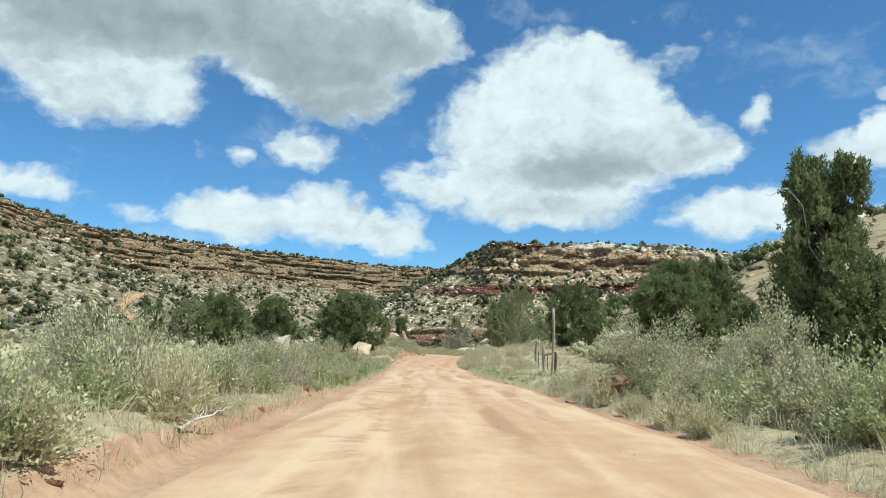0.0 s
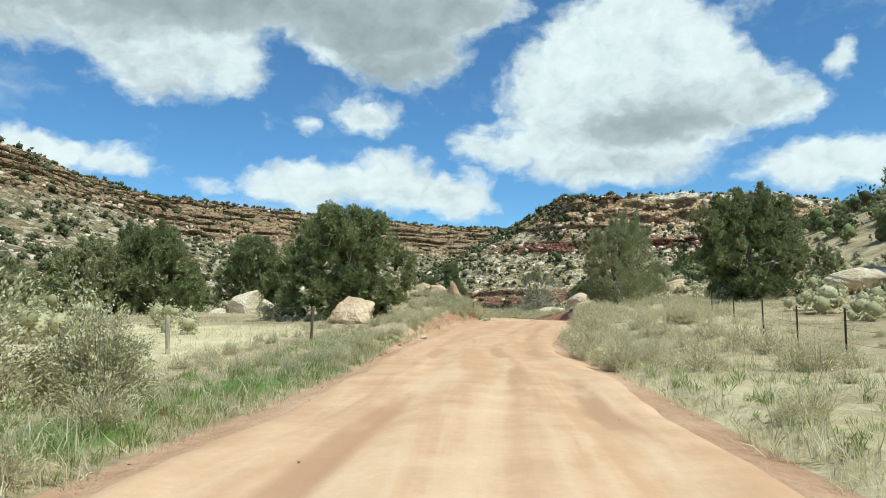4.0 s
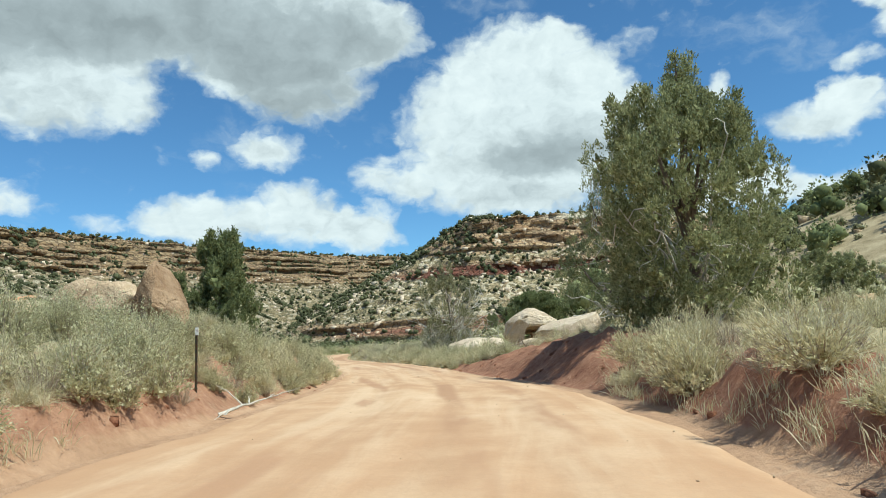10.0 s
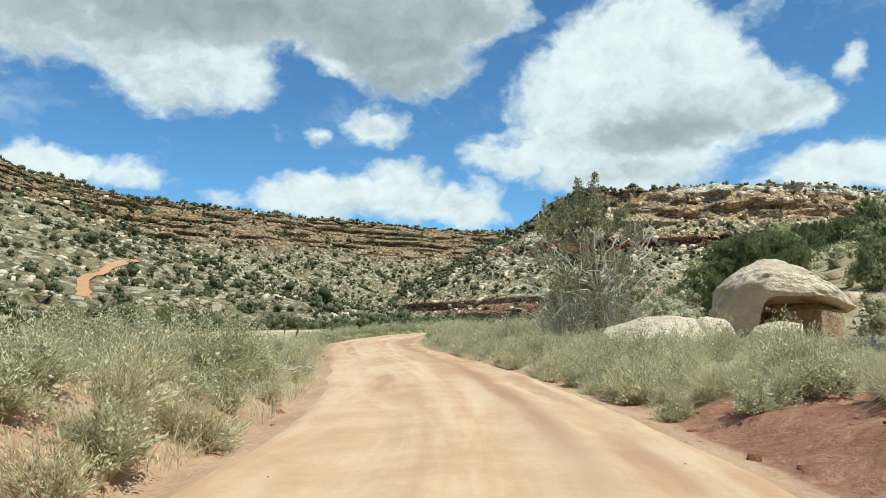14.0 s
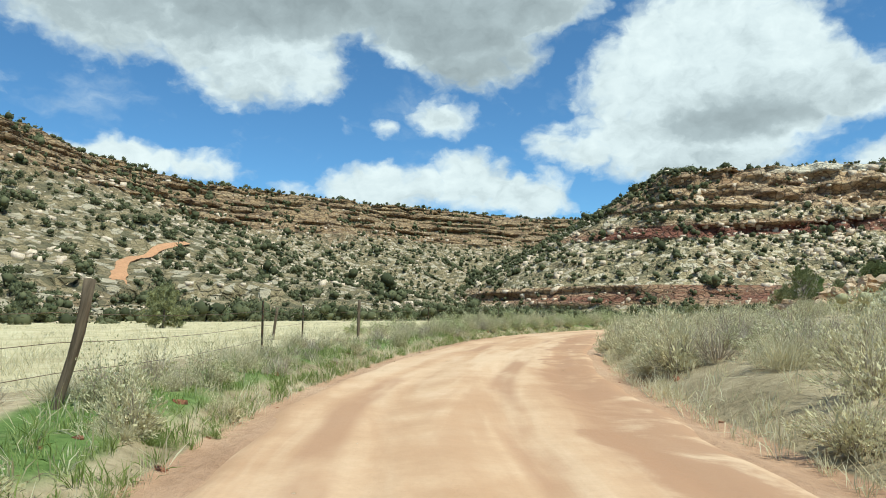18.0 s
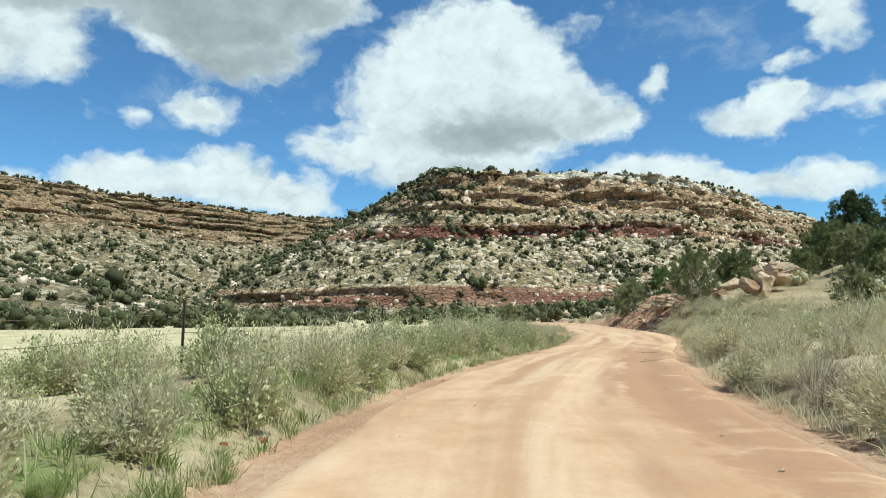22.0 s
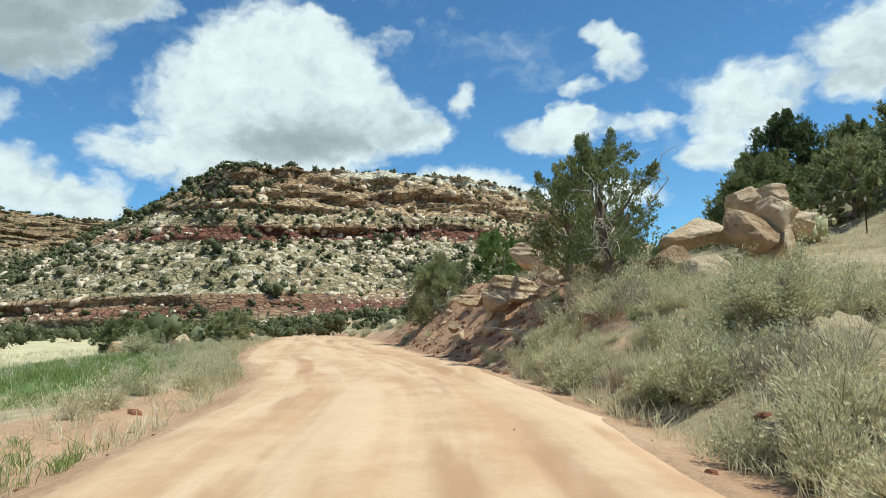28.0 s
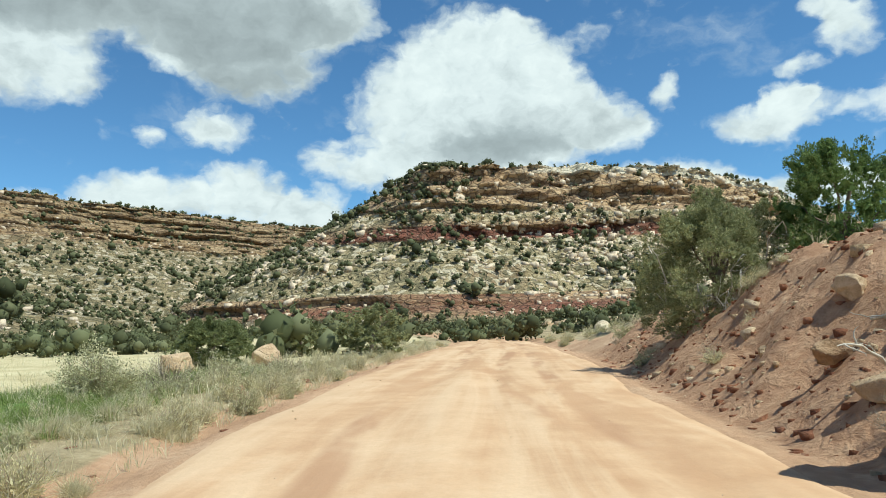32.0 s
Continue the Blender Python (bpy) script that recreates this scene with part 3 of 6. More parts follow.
def land(x, y):
    """Height of the ground."""
    x, y = np.asarray(x, float), np.asarray(y, float)
    left, right, high = road_at(y)
    out_r, out_l = x - right, left - x
    off = np.maximum(np.maximum(out_r, out_l), 0)
    rough = 0.10 * fbm(x / 2.3, y / 2.3, 4, 3) + 0.35 * fbm(x / 17, y / 17, 3, 11)
    # right side
    d = np.maximum(out_r, 0)
    a = np.interp(y, [0, 60, 75, 90, 104, 112, 120, 127, 150, 195, 215, 228, 240, 256, 275, 300], [0.25, 0.2, 0.4, 0.7, 0.95, 1.2, 1.0, 0.4, 0.3, 0.35, 0.5, 0.65, 2.4, 3.0, 1.6, 0.5])
    wide = np.interp(y, [0, 60, 76, 98, 106, 120, 200, 230, 260], [1.2, 1.2, 0.8, 0.9, 2.0, 3.2, 1.5, 4.0, 5.2])
    bank = a * ease(d / wide, 0.0, 1.0)
    near = np.interp(y, [0, 60, 90, 110, 150, 195, 220, 238, 262, 300], [0.0, 0.02, 0.06, 0.08, 0.02, 0.05, 0.12, 0.13, 0.12, 0.05])
    mid = np.interp(y, [0, 60, 110, 160, 200, 240, 300], [0.05, 0.05, 0.12, 0.12, 0.3, 0.42, 0.1])
    slope_r = bank + near * np.clip(d - wide, 0, 14) + mid * np.clip(d - wide - 14, 0, 25) + np.interp(y, [245, 290, 340], [0.4, 0.16, 0.03]) * np.clip(d - 45, 0, 70)
    slope_r += np.interp(y, [245, 340], [0.22, 0.02]) * np.clip(d - 110, 0, 400)
    # left side
    e = np.maximum(out_l, 0)
    b = np.interp(y, [-60, 0, 20, 40, 62, 82, 92, 104, 120, 128, 150, 178, 205, 225, 300], [0.5, 0.5, 0.45, 0.25, 0.15, 0.7, 0.85, 0.95, 1.0, 0.4, 0.25, 0.3, 0.4, 0.05, 0.1])
    wide_l = np.interp(y, [0, 20, 30, 70, 80, 100, 110, 130], [0.7, 0.7, 1.2, 1.2, 0.7, 0.9, 2.0, 1.2])
    slope_l = b * ease(e / wide_l, 0.0, 1.0)
    slope_l += 1.25 * np.exp(-(((x + 9.0) / 6.5) ** 2) - ((y - 108.5) / 8) ** 2) * ease(e, 0.8, 3.2)
    slope_l -= 0.5 * ease(e, 4, 14) * ease(y, 150, 190)
    slope_l += 0.08 * np.clip(e - 150, 0, 400)
    ditch = -0.12 * np.exp(-(((off - 0.5) / 0.5) ** 2)) * (off > 0)
    z = high + slope_r * (out_r > 0) + slope_l * (out_l > 0) + ditch + rough * ease(off, 0.0, 2.5)
    # steep banks are gullied
    cut = np.maximum(bank * (out_r > 0), slope_l * (out_l > 0) * 0.6)
    z += 0.5 * fbm(x / 2.2, y / 1.7, 4, 41, 0.6) * np.clip(cut, 0, 1) * ease(off, 0, 0.8) * (off < 7)
    z += 0.36 * fbm(x / 0.9, y / 0.9, 4, 57, 0.6) * np.clip(cut, 0, 1) * ease(off, 0.2, 1.0) * (off < 8)
    far = ease(np.hypot(x, y - 200), 900, 2500)
    z = z * (1 - far) + far * 20
    return z


def grid_mesh(name, xs, ys, zs, attributes, smooth=True):
    """A mesh over a grid of points, with named float attributes on the points."""
    rows, cols = xs.shape
    mesh = bpy.data.meshes.new(name)
    k = np.arange(rows * cols).reshape(rows, cols)
    quads = np.stack([k[:-1, :-1], k[:-1, 1:], k[1:, 1:], k[1:, :-1]], -1).reshape(-1, 4)
    fill(mesh, np.stack([xs, ys, zs], -1).reshape(-1, 3), quads)
    for key, values in attributes.items():
        mesh.attributes.new(key, "FLOAT", "POINT").data.foreach_set("value", np.ascontiguousarray(values, np.float32).ravel())
    if smooth:
        mesh.polygons.foreach_set("use_smooth", np.ones(len(mesh.polygons), bool))
    return mesh


def fill(mesh, points, faces):
    """Points and equal-sided faces, straight into a mesh."""
    faces = np.asarray(faces, np.int32)
    count, sides = faces.shape
    mesh.vertices.add(len(points))
    mesh.vertices.foreach_set("co", np.ascontiguousarray(points, np.float32).ravel())
    mesh.loops.add(count * sides)
    mesh.loops.foreach_set("vertex_index", faces.ravel())
    mesh.polygons.add(count)
    mesh.polygons.foreach_set("loop_start", np.arange(0, count * sides, sides, dtype=np.int32))
    mesh.update(calc_edges=True)
    return mesh


def spread(near, step, far, growth):
    out = list(np.arange(0, near, step))
    while out[-1] < far:
        step *= growth
        out.append(out[-1] + step)
    return np.array(out)


# ground sheet: columns run along the road, rows across it
side = np.concatenate([np.arange(0, 10, 0.22), 10 + spread(8, 0.4, 4500, 1.13)])
lateral = np.concatenate([-side[:0:-1], side])
gy = np.concatenate([-60 - spread(1, 1, 3000, 1.3)[:0:-1], np.arange(-60, 98, 0.6), np.arange(98, 140, 0.3), np.arange(140, 230, 0.6), np.arange(230, 272, 0.3), np.arange(272, 300, 0.6), 300 + spread(1, 0.8, 4500, 1.12)])
left, right, high = road_at(gy)
centre = (left + right) / 2
gx = centre[:, None] + lateral[None, :] * np.ones((len(gy), 1))
gy2 = gy[:, None] * np.ones((1, len(lateral)))
gz = land(gx, gy2)
l2, r2 = left[:, None], right[:, None]
inside = (gx > l2 + 0.3) & (gx < r2 - 0.3) & (gy2 > -60) & (gy2 < 344)
gz = gz - 0.05 * inside
off = np.maximum(np.maximum(gx - r2, l2 - gx), 0)
right_side = gx > (l2 + r2) / 2
reach = np.where(right_side, np.interp(gy2, [0, 70, 90, 110, 124, 130, 190, 230, 240, 262, 280], [0.4, 0.4, 1.0, 4.0, 3.6, 0.7, 0.5, 0.6, 4.5, 5.6, 2.0]),
                 np.interp(gy2, [0, 60, 90, 104, 122, 130, 160, 225, 232, 240, 247, 262], [0.6, 0.4, 0.9, 2.2, 2.0, 0.4, 0.4, 0.4, 3.4, 0.6, 0.9, 0.8]))
bare = 1 - ease(off / reach, 0.7, 1.3)
sway = 40 * fbm(gx / 60, gy2 / 60, 4, 91)
field = (1 - right_side) * ease(off, 3, 6) * ease(gy2 + sway * ease(off, 4, 40), 118, 135) * (1 - ease(off, 190, 260))
field = np.maximum(field, (1 - right_side) * ease(off, 4, 8) * (1 - ease(gy2 + sway * ease(off, 8, 40), 70, 85)) * (1 - ease(off + sway, 90, 140)))
dry = np.clip(0.8 * field + 0.5 * np.where(right_side, (1 - ease(off, 7, 14)) * (1 - 0.75 * ease(gy2, 140, 150)), 0.6 - 0.6 * ease(off, 20, 26)), 0, 1)
green = np.where(right_side, 0.45 * bump_on(off, 0.8, 4, 0.6) * bump_on(gy2, 28, 55, 6),
                 0.62 * bump_on(off, 0.7, 2.6, 0.4) * (bump_on(gy2, 25, 70, 8) + 1.0 * bump_on(gy2, 150, 232, 8)) + 0.75 * bump_on(off, 2.5, 12, 1.5) * bump_on(gy2, 236, 266, 4))
steep = bare * (off < 9)
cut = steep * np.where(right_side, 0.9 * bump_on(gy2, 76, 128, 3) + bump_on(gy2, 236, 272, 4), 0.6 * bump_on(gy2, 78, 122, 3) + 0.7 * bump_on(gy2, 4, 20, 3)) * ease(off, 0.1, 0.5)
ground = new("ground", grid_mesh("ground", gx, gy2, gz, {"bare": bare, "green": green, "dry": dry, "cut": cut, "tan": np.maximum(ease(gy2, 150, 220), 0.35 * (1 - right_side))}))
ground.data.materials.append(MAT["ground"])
tagged(ground, "red-brown valley ground with dry grass and scrub", "ground", kind="structure")

# road: a crowned strip with tyre ruts
ry = np.arange(-58, 342, 0.3)
left, right, high = road_at(ry)
share = np.linspace(0, 1, 45)
wander = 0.25 * fbm(ry / 3.0, 0 * ry, 3, 5)
rx = (left + wander)[:, None] * (1 - share) + (right - wander)[:, None] * share
ryy = ry[:, None] * np.ones((1, 45))
across = (share - 0.5)[None, :] * (right - left)[:, None]
crown = 0.06 * (1 - (2 * share - 1) ** 2)[None, :]
rut = sum(-0.035 * np.exp(-(((across - c) / 0.22) ** 2)) for c in (-1.15, 0.45, 1.75))
rut = rut + 0.03 * np.exp(-(((across + 0.35) / 0.3) ** 2)) + 0.03 * np.exp(-(((np.abs(across) - 2.5) / 0.25) ** 2))
rz = high[:, None] + crown + rut * (0.7 + 0.8 * fbm(ryy / 9, across / 2, 2, 9)) + 0.035 * fbm(rx / 0.8, ryy / 1.6, 4, 21) + 0.012
edge = ease(np.minimum(share, 1 - share), 0, 0.06)[None, :]
rz = rz * 1.0 - 0.10 * (1 - edge)
damp = 0.62 * bump_on(across, 1.2, 3.2, 0.4) * (bump_on(ryy, 148, 215, 6)) + 0.35 * bump_on(across, -2.6, -1.2, 0.5) * bump_on(ryy, 5, 30, 6) + 0.35 * bump_on(across, 0.6, 2.0, 0.4) * bump_on(ryy, 196, 222, 5)
damp = damp + 0.2 * bump_on(ryy, 66, 98, 8)
reddish = bump_on(ryy, 62, 98, 10) * (0.75 + 0.5 * fbm(rx / 3, ryy / 9, 3, 33))
rut_at = np.interp(ryy, [118, 130, 150, 165], [1.0, 1.1, 1.6, 1.7]) + 0.25 * fbm(ryy / 6, 0 * ryy, 2, 12)
rut_line = np.exp(-(((across - rut_at) / 0.27) ** 2)) * bump_on(ryy, 122, 168, 5) * np.clip(1.0 + 1.0 * fbm(ryy / 3, across, 3, 14), 0, 1)
road = new("road", grid_mesh("road", rx, ryy, rz, {"across": across, "along": ryy, "damp": damp, "reddish": reddish, "rut": rut_line}))
road.data.materials.append(MAT["road"])
tagged(road, "orange-pink dirt road with worn tyre tracks", "dirt road", kind="structure")


# ---- mesa and canyon walls ----
def resample(points, step):
    points = np.array(points, float)
    gone = np.concatenate([[0], np.cumsum(np.hypot(*np.diff(points[:, :2], axis=0).T))])
    s = np.arange(0, gone[-1], step)
    out = np.stack([np.interp(s, gone, points[:, k]) for k in range(points.shape[1])], 1)
    k = np.exp(-0.5 * (np.arange(-12, 13) / 4.0) ** 2)
    k /= k.sum()
    return s, np.stack([np.convolve(np.pad(out[:, c], 12, mode="edge"), k, mode="valid") for c in range(out.shape[1])], 1)


def escarpment(name, rim, profile, step, material_key, seed, jag, label, blocky):
    """Sweeps a slope profile along a rim. rim: x, y, height, cliffness. The slope faces to the rim's right."""
    s, line = resample(rim, step)
    tx, ty = np.gradient(line[:, 0]), np.gradient(line[:, 1])
    size = np.hypot(tx, ty)
    nx, ny = ty / size, -tx / size
    k = np.exp(-0.5 * (np.arange(-20, 21) / 8.0) ** 2)
    k /= k.sum()
    nx = np.convolve(np.pad(nx, 20, mode="edge"), k, mode="valid")
    ny = np.convolve(np.pad(ny, 20, mode="edge"), k, mode="valid")
    prof = np.array(profile, float)  # share of height, outward metres, rocky, red
    v = np.concatenate([np.linspace(a, b, n_, endpoint=False) for a, b, n_ in zip(prof[:-1, 0], prof[1:, 0], prof[1:, 4].astype(int))] + [[prof[-1, 0]]])
    order = -prof[:, 0]
    out = np.interp(-v, order, prof[:, 1])
    rocky = np.interp(-v, order, prof[:, 2])
    red = np.interp(-v, order, prof[:, 3])
    S, V = np.meshgrid(s, v, indexing="ij")
    cliff = line[:, 3][:, None]
    H = line[:, 2][:, None]
    gully = fbm(S / 55, 0 * S + seed, 4, seed) * 26 + fbm(S / 13, V * 3, 3, seed + 5) * 7
    bed = np.floor(V * 38 + 1.2 * value_noise(S / 40, V * 4, seed + 9)) / 38
    ledge = (value_noise(bed * 91.7, 0 * S + 3, seed + 2)) * (2.0 if material_key == "mesa" else 4.0) * np.where(V > 0.42, 1.0, 0.0) * cliff
    joint = np.floor(S / 9.0 + 1.5 * value_noise(S / 30, bed * 17, seed + 12))
    block = value_noise(joint * 5.31, np.floor(bed * 14) * 3.7, seed + 13) * blocky * rocky[None, :] * cliff + fbm(S / 6.0, bed * 43.0, 3, seed + 3) * jag * rocky[None, :] * cliff
    plain = (1 - V) * 210 * (H / 100)
    # ledges wander up and down, and come and go along the wall
    level = np.clip(V + 0.03 * fbm(S / 70, 0 * S + 2, 3, seed + 21) * np.clip((V - 0.45) * 8, 0, 1), -0.05, 1.0)
    stepped = np.interp(-level, order, prof[:, 1])
    even = np.interp(-level, [-1.0, -0.5, -0.2, 0.05], np.interp([-1.0, -0.5, -0.2, 0.05], order, prof[:, 1]))
    crisp = np.clip(0.55 + 1.7 * fbm(S / 38, V * 16, 3, seed + 23), 0.05, 1.15)
    stepped = even + (stepped - even) * crisp
    reach = (stepped * (H / 100)) * cliff + plain * (1 - cliff)
    reach = reach + gully * (0.45 + 0.55 * (1 - V)) * np.where(V > 0.999, 0.4, 1) + ledge + block
    reach = reach + fbm(S / 9, V * 25, 4, seed + 7) * 6 * (1 - rocky)[None, :]
    X = line[:, 0][:, None] + nx[:, None] * reach
    Y = line[:, 1][:, None] + ny[:, None] * reach
    Z = H * V + fbm(S / 30, V * 9, 3, seed + 8) * 3.5 * (1 - V) + fbm(S / 14, 0 * S, 4, seed + 4) * 2.2 * V**6 * cliff - 3 * (1 - V) ** 4
    # plateau behind the rim
    back = np.array([6.0, 20.0, 60.0, 180.0])
    X = np.concatenate([X[:, 0][:, None] - nx[:, None] * back[::-1], X], 1)
    Y = np.concatenate([Y[:, 0][:, None] - ny[:, None] * back[::-1], Y], 1)
    lift = np.array([1.5, 1.5, 1.2, 0.8])
    Z = np.concatenate([Z[:, 0][:, None] + lift * (1 + 2 * fbm(S[:, :1] / 25, 0 * S[:, :1], 3, seed)) * (0.4 + cliff), Z], 1)
    pad = np.ones((len(s), 4))
    R = np.concatenate([pad * 0.6, rocky[None, :] * (0.15 + 0.85 * cliff)], 1)
    D = np.concatenate([pad * 0, red[None, :] * cliff * np.clip(0.75 + 1.2 * fbm(S / 60, V * 6, 3, seed + 6), 0, 1)], 1)
    C = np.concatenate([pad * 1.0, np.where(V > 0.945, 1.0, 0.0) * cliff * ease(X[:, 4:], 95, 150)], 1) * (material_key == "mesa")
    mesh = grid_mesh(name, X, Y, Z, {"rocky": R, "red": D, "cap": C}, smooth=False)
    ob = new(name, mesh)
    mesh.materials.append(MAT[material_key])
    tagged(ob, label, "cliff", kind="structure")
    return np.stack([X, Y, Z], -1), R, ob


# share of height, outward metres, rocky, red, rows down to here
MESA_PROFILE = [(1.0, 0, 1, 0, 1), (0.985, 2.5, 1, 0, 3), (0.955, 3, 1, 0, 4), (0.95, 1.5, 1, 0, 2), (0.87, 3.5, 1, 0, 7), (0.86, 5.5, 0.95, 0, 2), (0.74, 8.5, 1, 0, 10), (0.66, 26, 0.3, 0, 7), (0.6, 33, 0.6, 0.3, 5), (0.59, 27, 1, 0.7, 2),
                (0.52, 31, 1, 0.9, 6), (0.5, 38, 0.25, 0.2, 3), (0.2, 92, 0.12, 0, 22), (0.19, 93, 0.9, 0.9, 2), (0.12, 96, 0.9, 1, 6), (0.06, 112, 0.1, 0.3, 4), (0.0, 150, 0, 0, 6), (-0.05, 190, 0, 0, 3)]
# the canyon wall: stacked ledges, each with a jutting lip over a recess
WALL_PROFILE, out = [(1.0, 0, 1, 0, 1)], 0.0
for drop, jut, bench in ((0.055, 3.0, 9), (0.07, 3.5, 10), (0.05, 2.5, 7), (0.075, 4.0, 11), (0.055, 3.0, 8), (0.07, 3.0, 10)):
    v = WALL_PROFILE[-1][0]
    WALL_PROFILE += [(v - 0.16 * drop, out + jut, 1, 0, 2), (v - 0.5 * drop, out + jut + 0.5, 1, 0, 3), (v - 0.55 * drop, out, 1, 0, 1), (v - 0.93 * drop, out + 1.5, 1, 0.1, 4), (v - drop, out + bench, 0.45, 0, 2)]
    out += bench
WALL_PROFILE += [(0.4, 105, 0.12, 0.15, 14), (0.15, 170, 0.06, 0, 14), (0.05, 215, 0.05, 0, 5), (0.0, 260, 0, 0, 4), (-0.05, 300, 0, 0, 3)]


def polar(az, dist, z, cliff, eye=(-9.8, 162.0)):
    a = radians(az)
    return (eye[0] + dist * math.sin(a), eye[1] + dist * math.cos(a), z, cliff)


# a dirt track that climbs the slope
TRACK = [(-144, 337), (-165, 368), (-177, 391), (-182, 412), (-181, 422), (-183, 438)]
TRACK_STEPS = [(ax + (bx - ax) * k / 4, ay + (by - ay) * k / 4) for (ax, ay), (bx, by) in zip(TRACK[:-1], TRACK[1:]) for k in range(4)]
# canyon wall on the left, from beside the camera to the saddle
WALL_RIM = [polar(-95, 330, 93.5, 1), polar(-70, 380, 106.5, 1), polar(-50, 450, 119.5, 1), polar(-43, 490, 117.5, 1), polar(-39.5, 545, 115.5, 1), polar(-33.5, 625, 115.5, 1), polar(-26.3, 700, 120.5, 1),
            polar(-18, 790, 124.5, 1), polar(-11.6, 860, 126.5, 1), polar(-5.2, 960, 129.5, 0.9), polar(2, 1060, 135.5, 0.7), polar(12, 1200, 151.5, 0.5)]
wall_grid, wall_rocky, wall = escarpment("canyon_wall", WALL_RIM, WALL_PROFILE, 3.2, "cliff", 31, 2.0, "long layered tan sandstone canyon wall with scrubby slopes", 6.0)
# mesa ahead, from its far flank round the prow and along the lit face
MESA_RIM = [(70, 1000, 119.5, 0.0), (52, 860, 113.5, 0.0), (44, 760, 107.5, 0.1), (42, 700, 103.5, 0.4), (52, 664, 99.5, 1), (80, 664, 100.5, 1), (110, 676, 103.5, 1), (142, 690, 105.5, 1), (170, 688, 105.5, 1), (212, 684, 105.5, 1),
            (245, 700, 104.5, 1), (300, 730, 103.5, 1), (370, 780, 98, 0.8), (470, 860, 92, 0.5), (620, 960, 84, 0.5)]
mesa_grid, mesa_rocky, mesa = escarpment("mesa", MESA_RIM, MESA_PROFILE, 1.8, "mesa", 77, 2.3, "flat-topped sandstone mesa with red ledges and boulder-strewn talus", 9.0)



def draped(x, y, points):
    """Height of a slope at a place: a plane through the nearest points."""
    gap = np.hypot(points[:, 0] - x, points[:, 1] - y)
    near = np.argsort(gap)[:14]
    rows = np.column_stack([points[near, 0] - x, points[near, 1] - y, np.ones(14)])
    return float(np.linalg.lstsq(rows, points[near, 2], rcond=None)[0][2])


# the track itself, a worn strip on the slope
way = np.array(TRACK, float)
gone = np.concatenate([[0], np.cumsum(np.hypot(*np.diff(way, axis=0).T))])
steps = np.arange(0, gone[-1], 2.0)
cx, cy = np.interp(steps, gone, way[:, 0]), np.interp(steps, gone, way[:, 1])
dx, dy = np.gradient(cx), np.gradient(cy)
size = np.hypot(dx, dy)
half = np.interp(steps, [0, gone[-1]], [2.8, 1.4])[:, None] * (1 + 0.5 * fbm(steps / 7, 0 * steps, 3, 71))[:, None] * np.linspace(-1, 1, 5)[None, :]
tx, ty = cx[:, None] + (dy / size)[:, None] * half, cy[:, None] - (dx / size)[:, None] * half
slope_points = wall_grid.reshape(-1, 3)
slope_points = slope_points[(slope_points[:, 0] < -110) & (slope_points[:, 0] > -230) & (slope_points[:, 1] < 480)]
tz = np.array([[draped(a, b, slope_points) for a, b in zip(ra, rb)] for ra, rb in zip(tx, ty)]) + 0.7
track = new("dirt_track", grid_mesh("dirt_track", tx, ty, tz, {}))
track.data.materials.append(MAT["track"])
tagged(track, "bright orange dirt track climbing the canyon slope", "dirt track", kind="structure")
# ---- builders ----
def place_z(x, y):
    return float(land(np.array([x]), np.array([y]))[0])


def mesh_of(name, points, faces, mat, smooth=False):
    mesh = fill(bpy.data.meshes.new(name), points, faces)
    if smooth:
        mesh.polygons.foreach_set("use_smooth", np.ones(len(mesh.polygons), bool))
    mesh.materials.append(mat)
    return mesh


def child(name, mesh, parent, label=""):
    ob = new(name, mesh)
    ob.parent = parent
    return tagged(ob, label)


def sprays(base, way, length, width, r, bend=0.3):
    """Tapering leaf sprays: one bent diamond each."""
    count = len(base)
    way = way / (np.linalg.norm(way, axis=1)[:, None] + 1e-9)
    aside = np.cross(way, r.normal(size=(count, 3)))
    aside /= np.linalg.norm(aside, axis=1)[:, None] + 1e-9
    droop = r.normal(size=(count, 3)) * bend * 0.5 + np.array([0, 0, -bend * 0.4])
    L, Wd = length[:, None], width[:, None]
    m = base + way * L * 0.45
    tip = base + way * L + droop * L
    pts = np.stack([base, m - aside * Wd * 0.5, tip, m + aside * Wd * 0.5], 1).reshape(-1, 3)
    return pts, np.arange(count * 4).reshape(-1, 4)


CORE_POINTS = np.array([(0, 0, 1), (0.894, 0, 0.447), (0.276, 0.851, 0.447), (-0.724, 0.526, 0.447), (-0.724, -0.526, 0.447), (0.276, -0.851, 0.447)])
CORE_POINTS = np.vstack([CORE_POINTS, -CORE_POINTS])
CORE_FACES = [(0, k, k % 5 + 1) for k in range(1, 6)] + [(6, 6 + k % 5 + 1, 6 + k) for k in range(1, 6)]
CORE_FACES += [(1, 9, 10), (1, 10, 2), (2, 10, 11), (2, 11, 3), (3, 11, 7), (3, 7, 4), (4, 7, 8), (4, 8, 5), (5, 8, 9), (5, 9, 1)]


def cores(centres, sizes, r, share=0.7):
    """Dense hearts of the leaf clumps, as lumpy balls of triangles."""
    c, s = np.array(centres), np.array(sizes)
    pts = CORE_POINTS[None] * (s[:, None, None] * share) * r.uniform(0.7, 1.2, (len(c), 12, 1)) + c[:, None]
    return pts.reshape(-1, 3), (np.array(CORE_FACES)[None] + np.arange(len(c))[:, None, None] * 12).reshape(-1, 3)


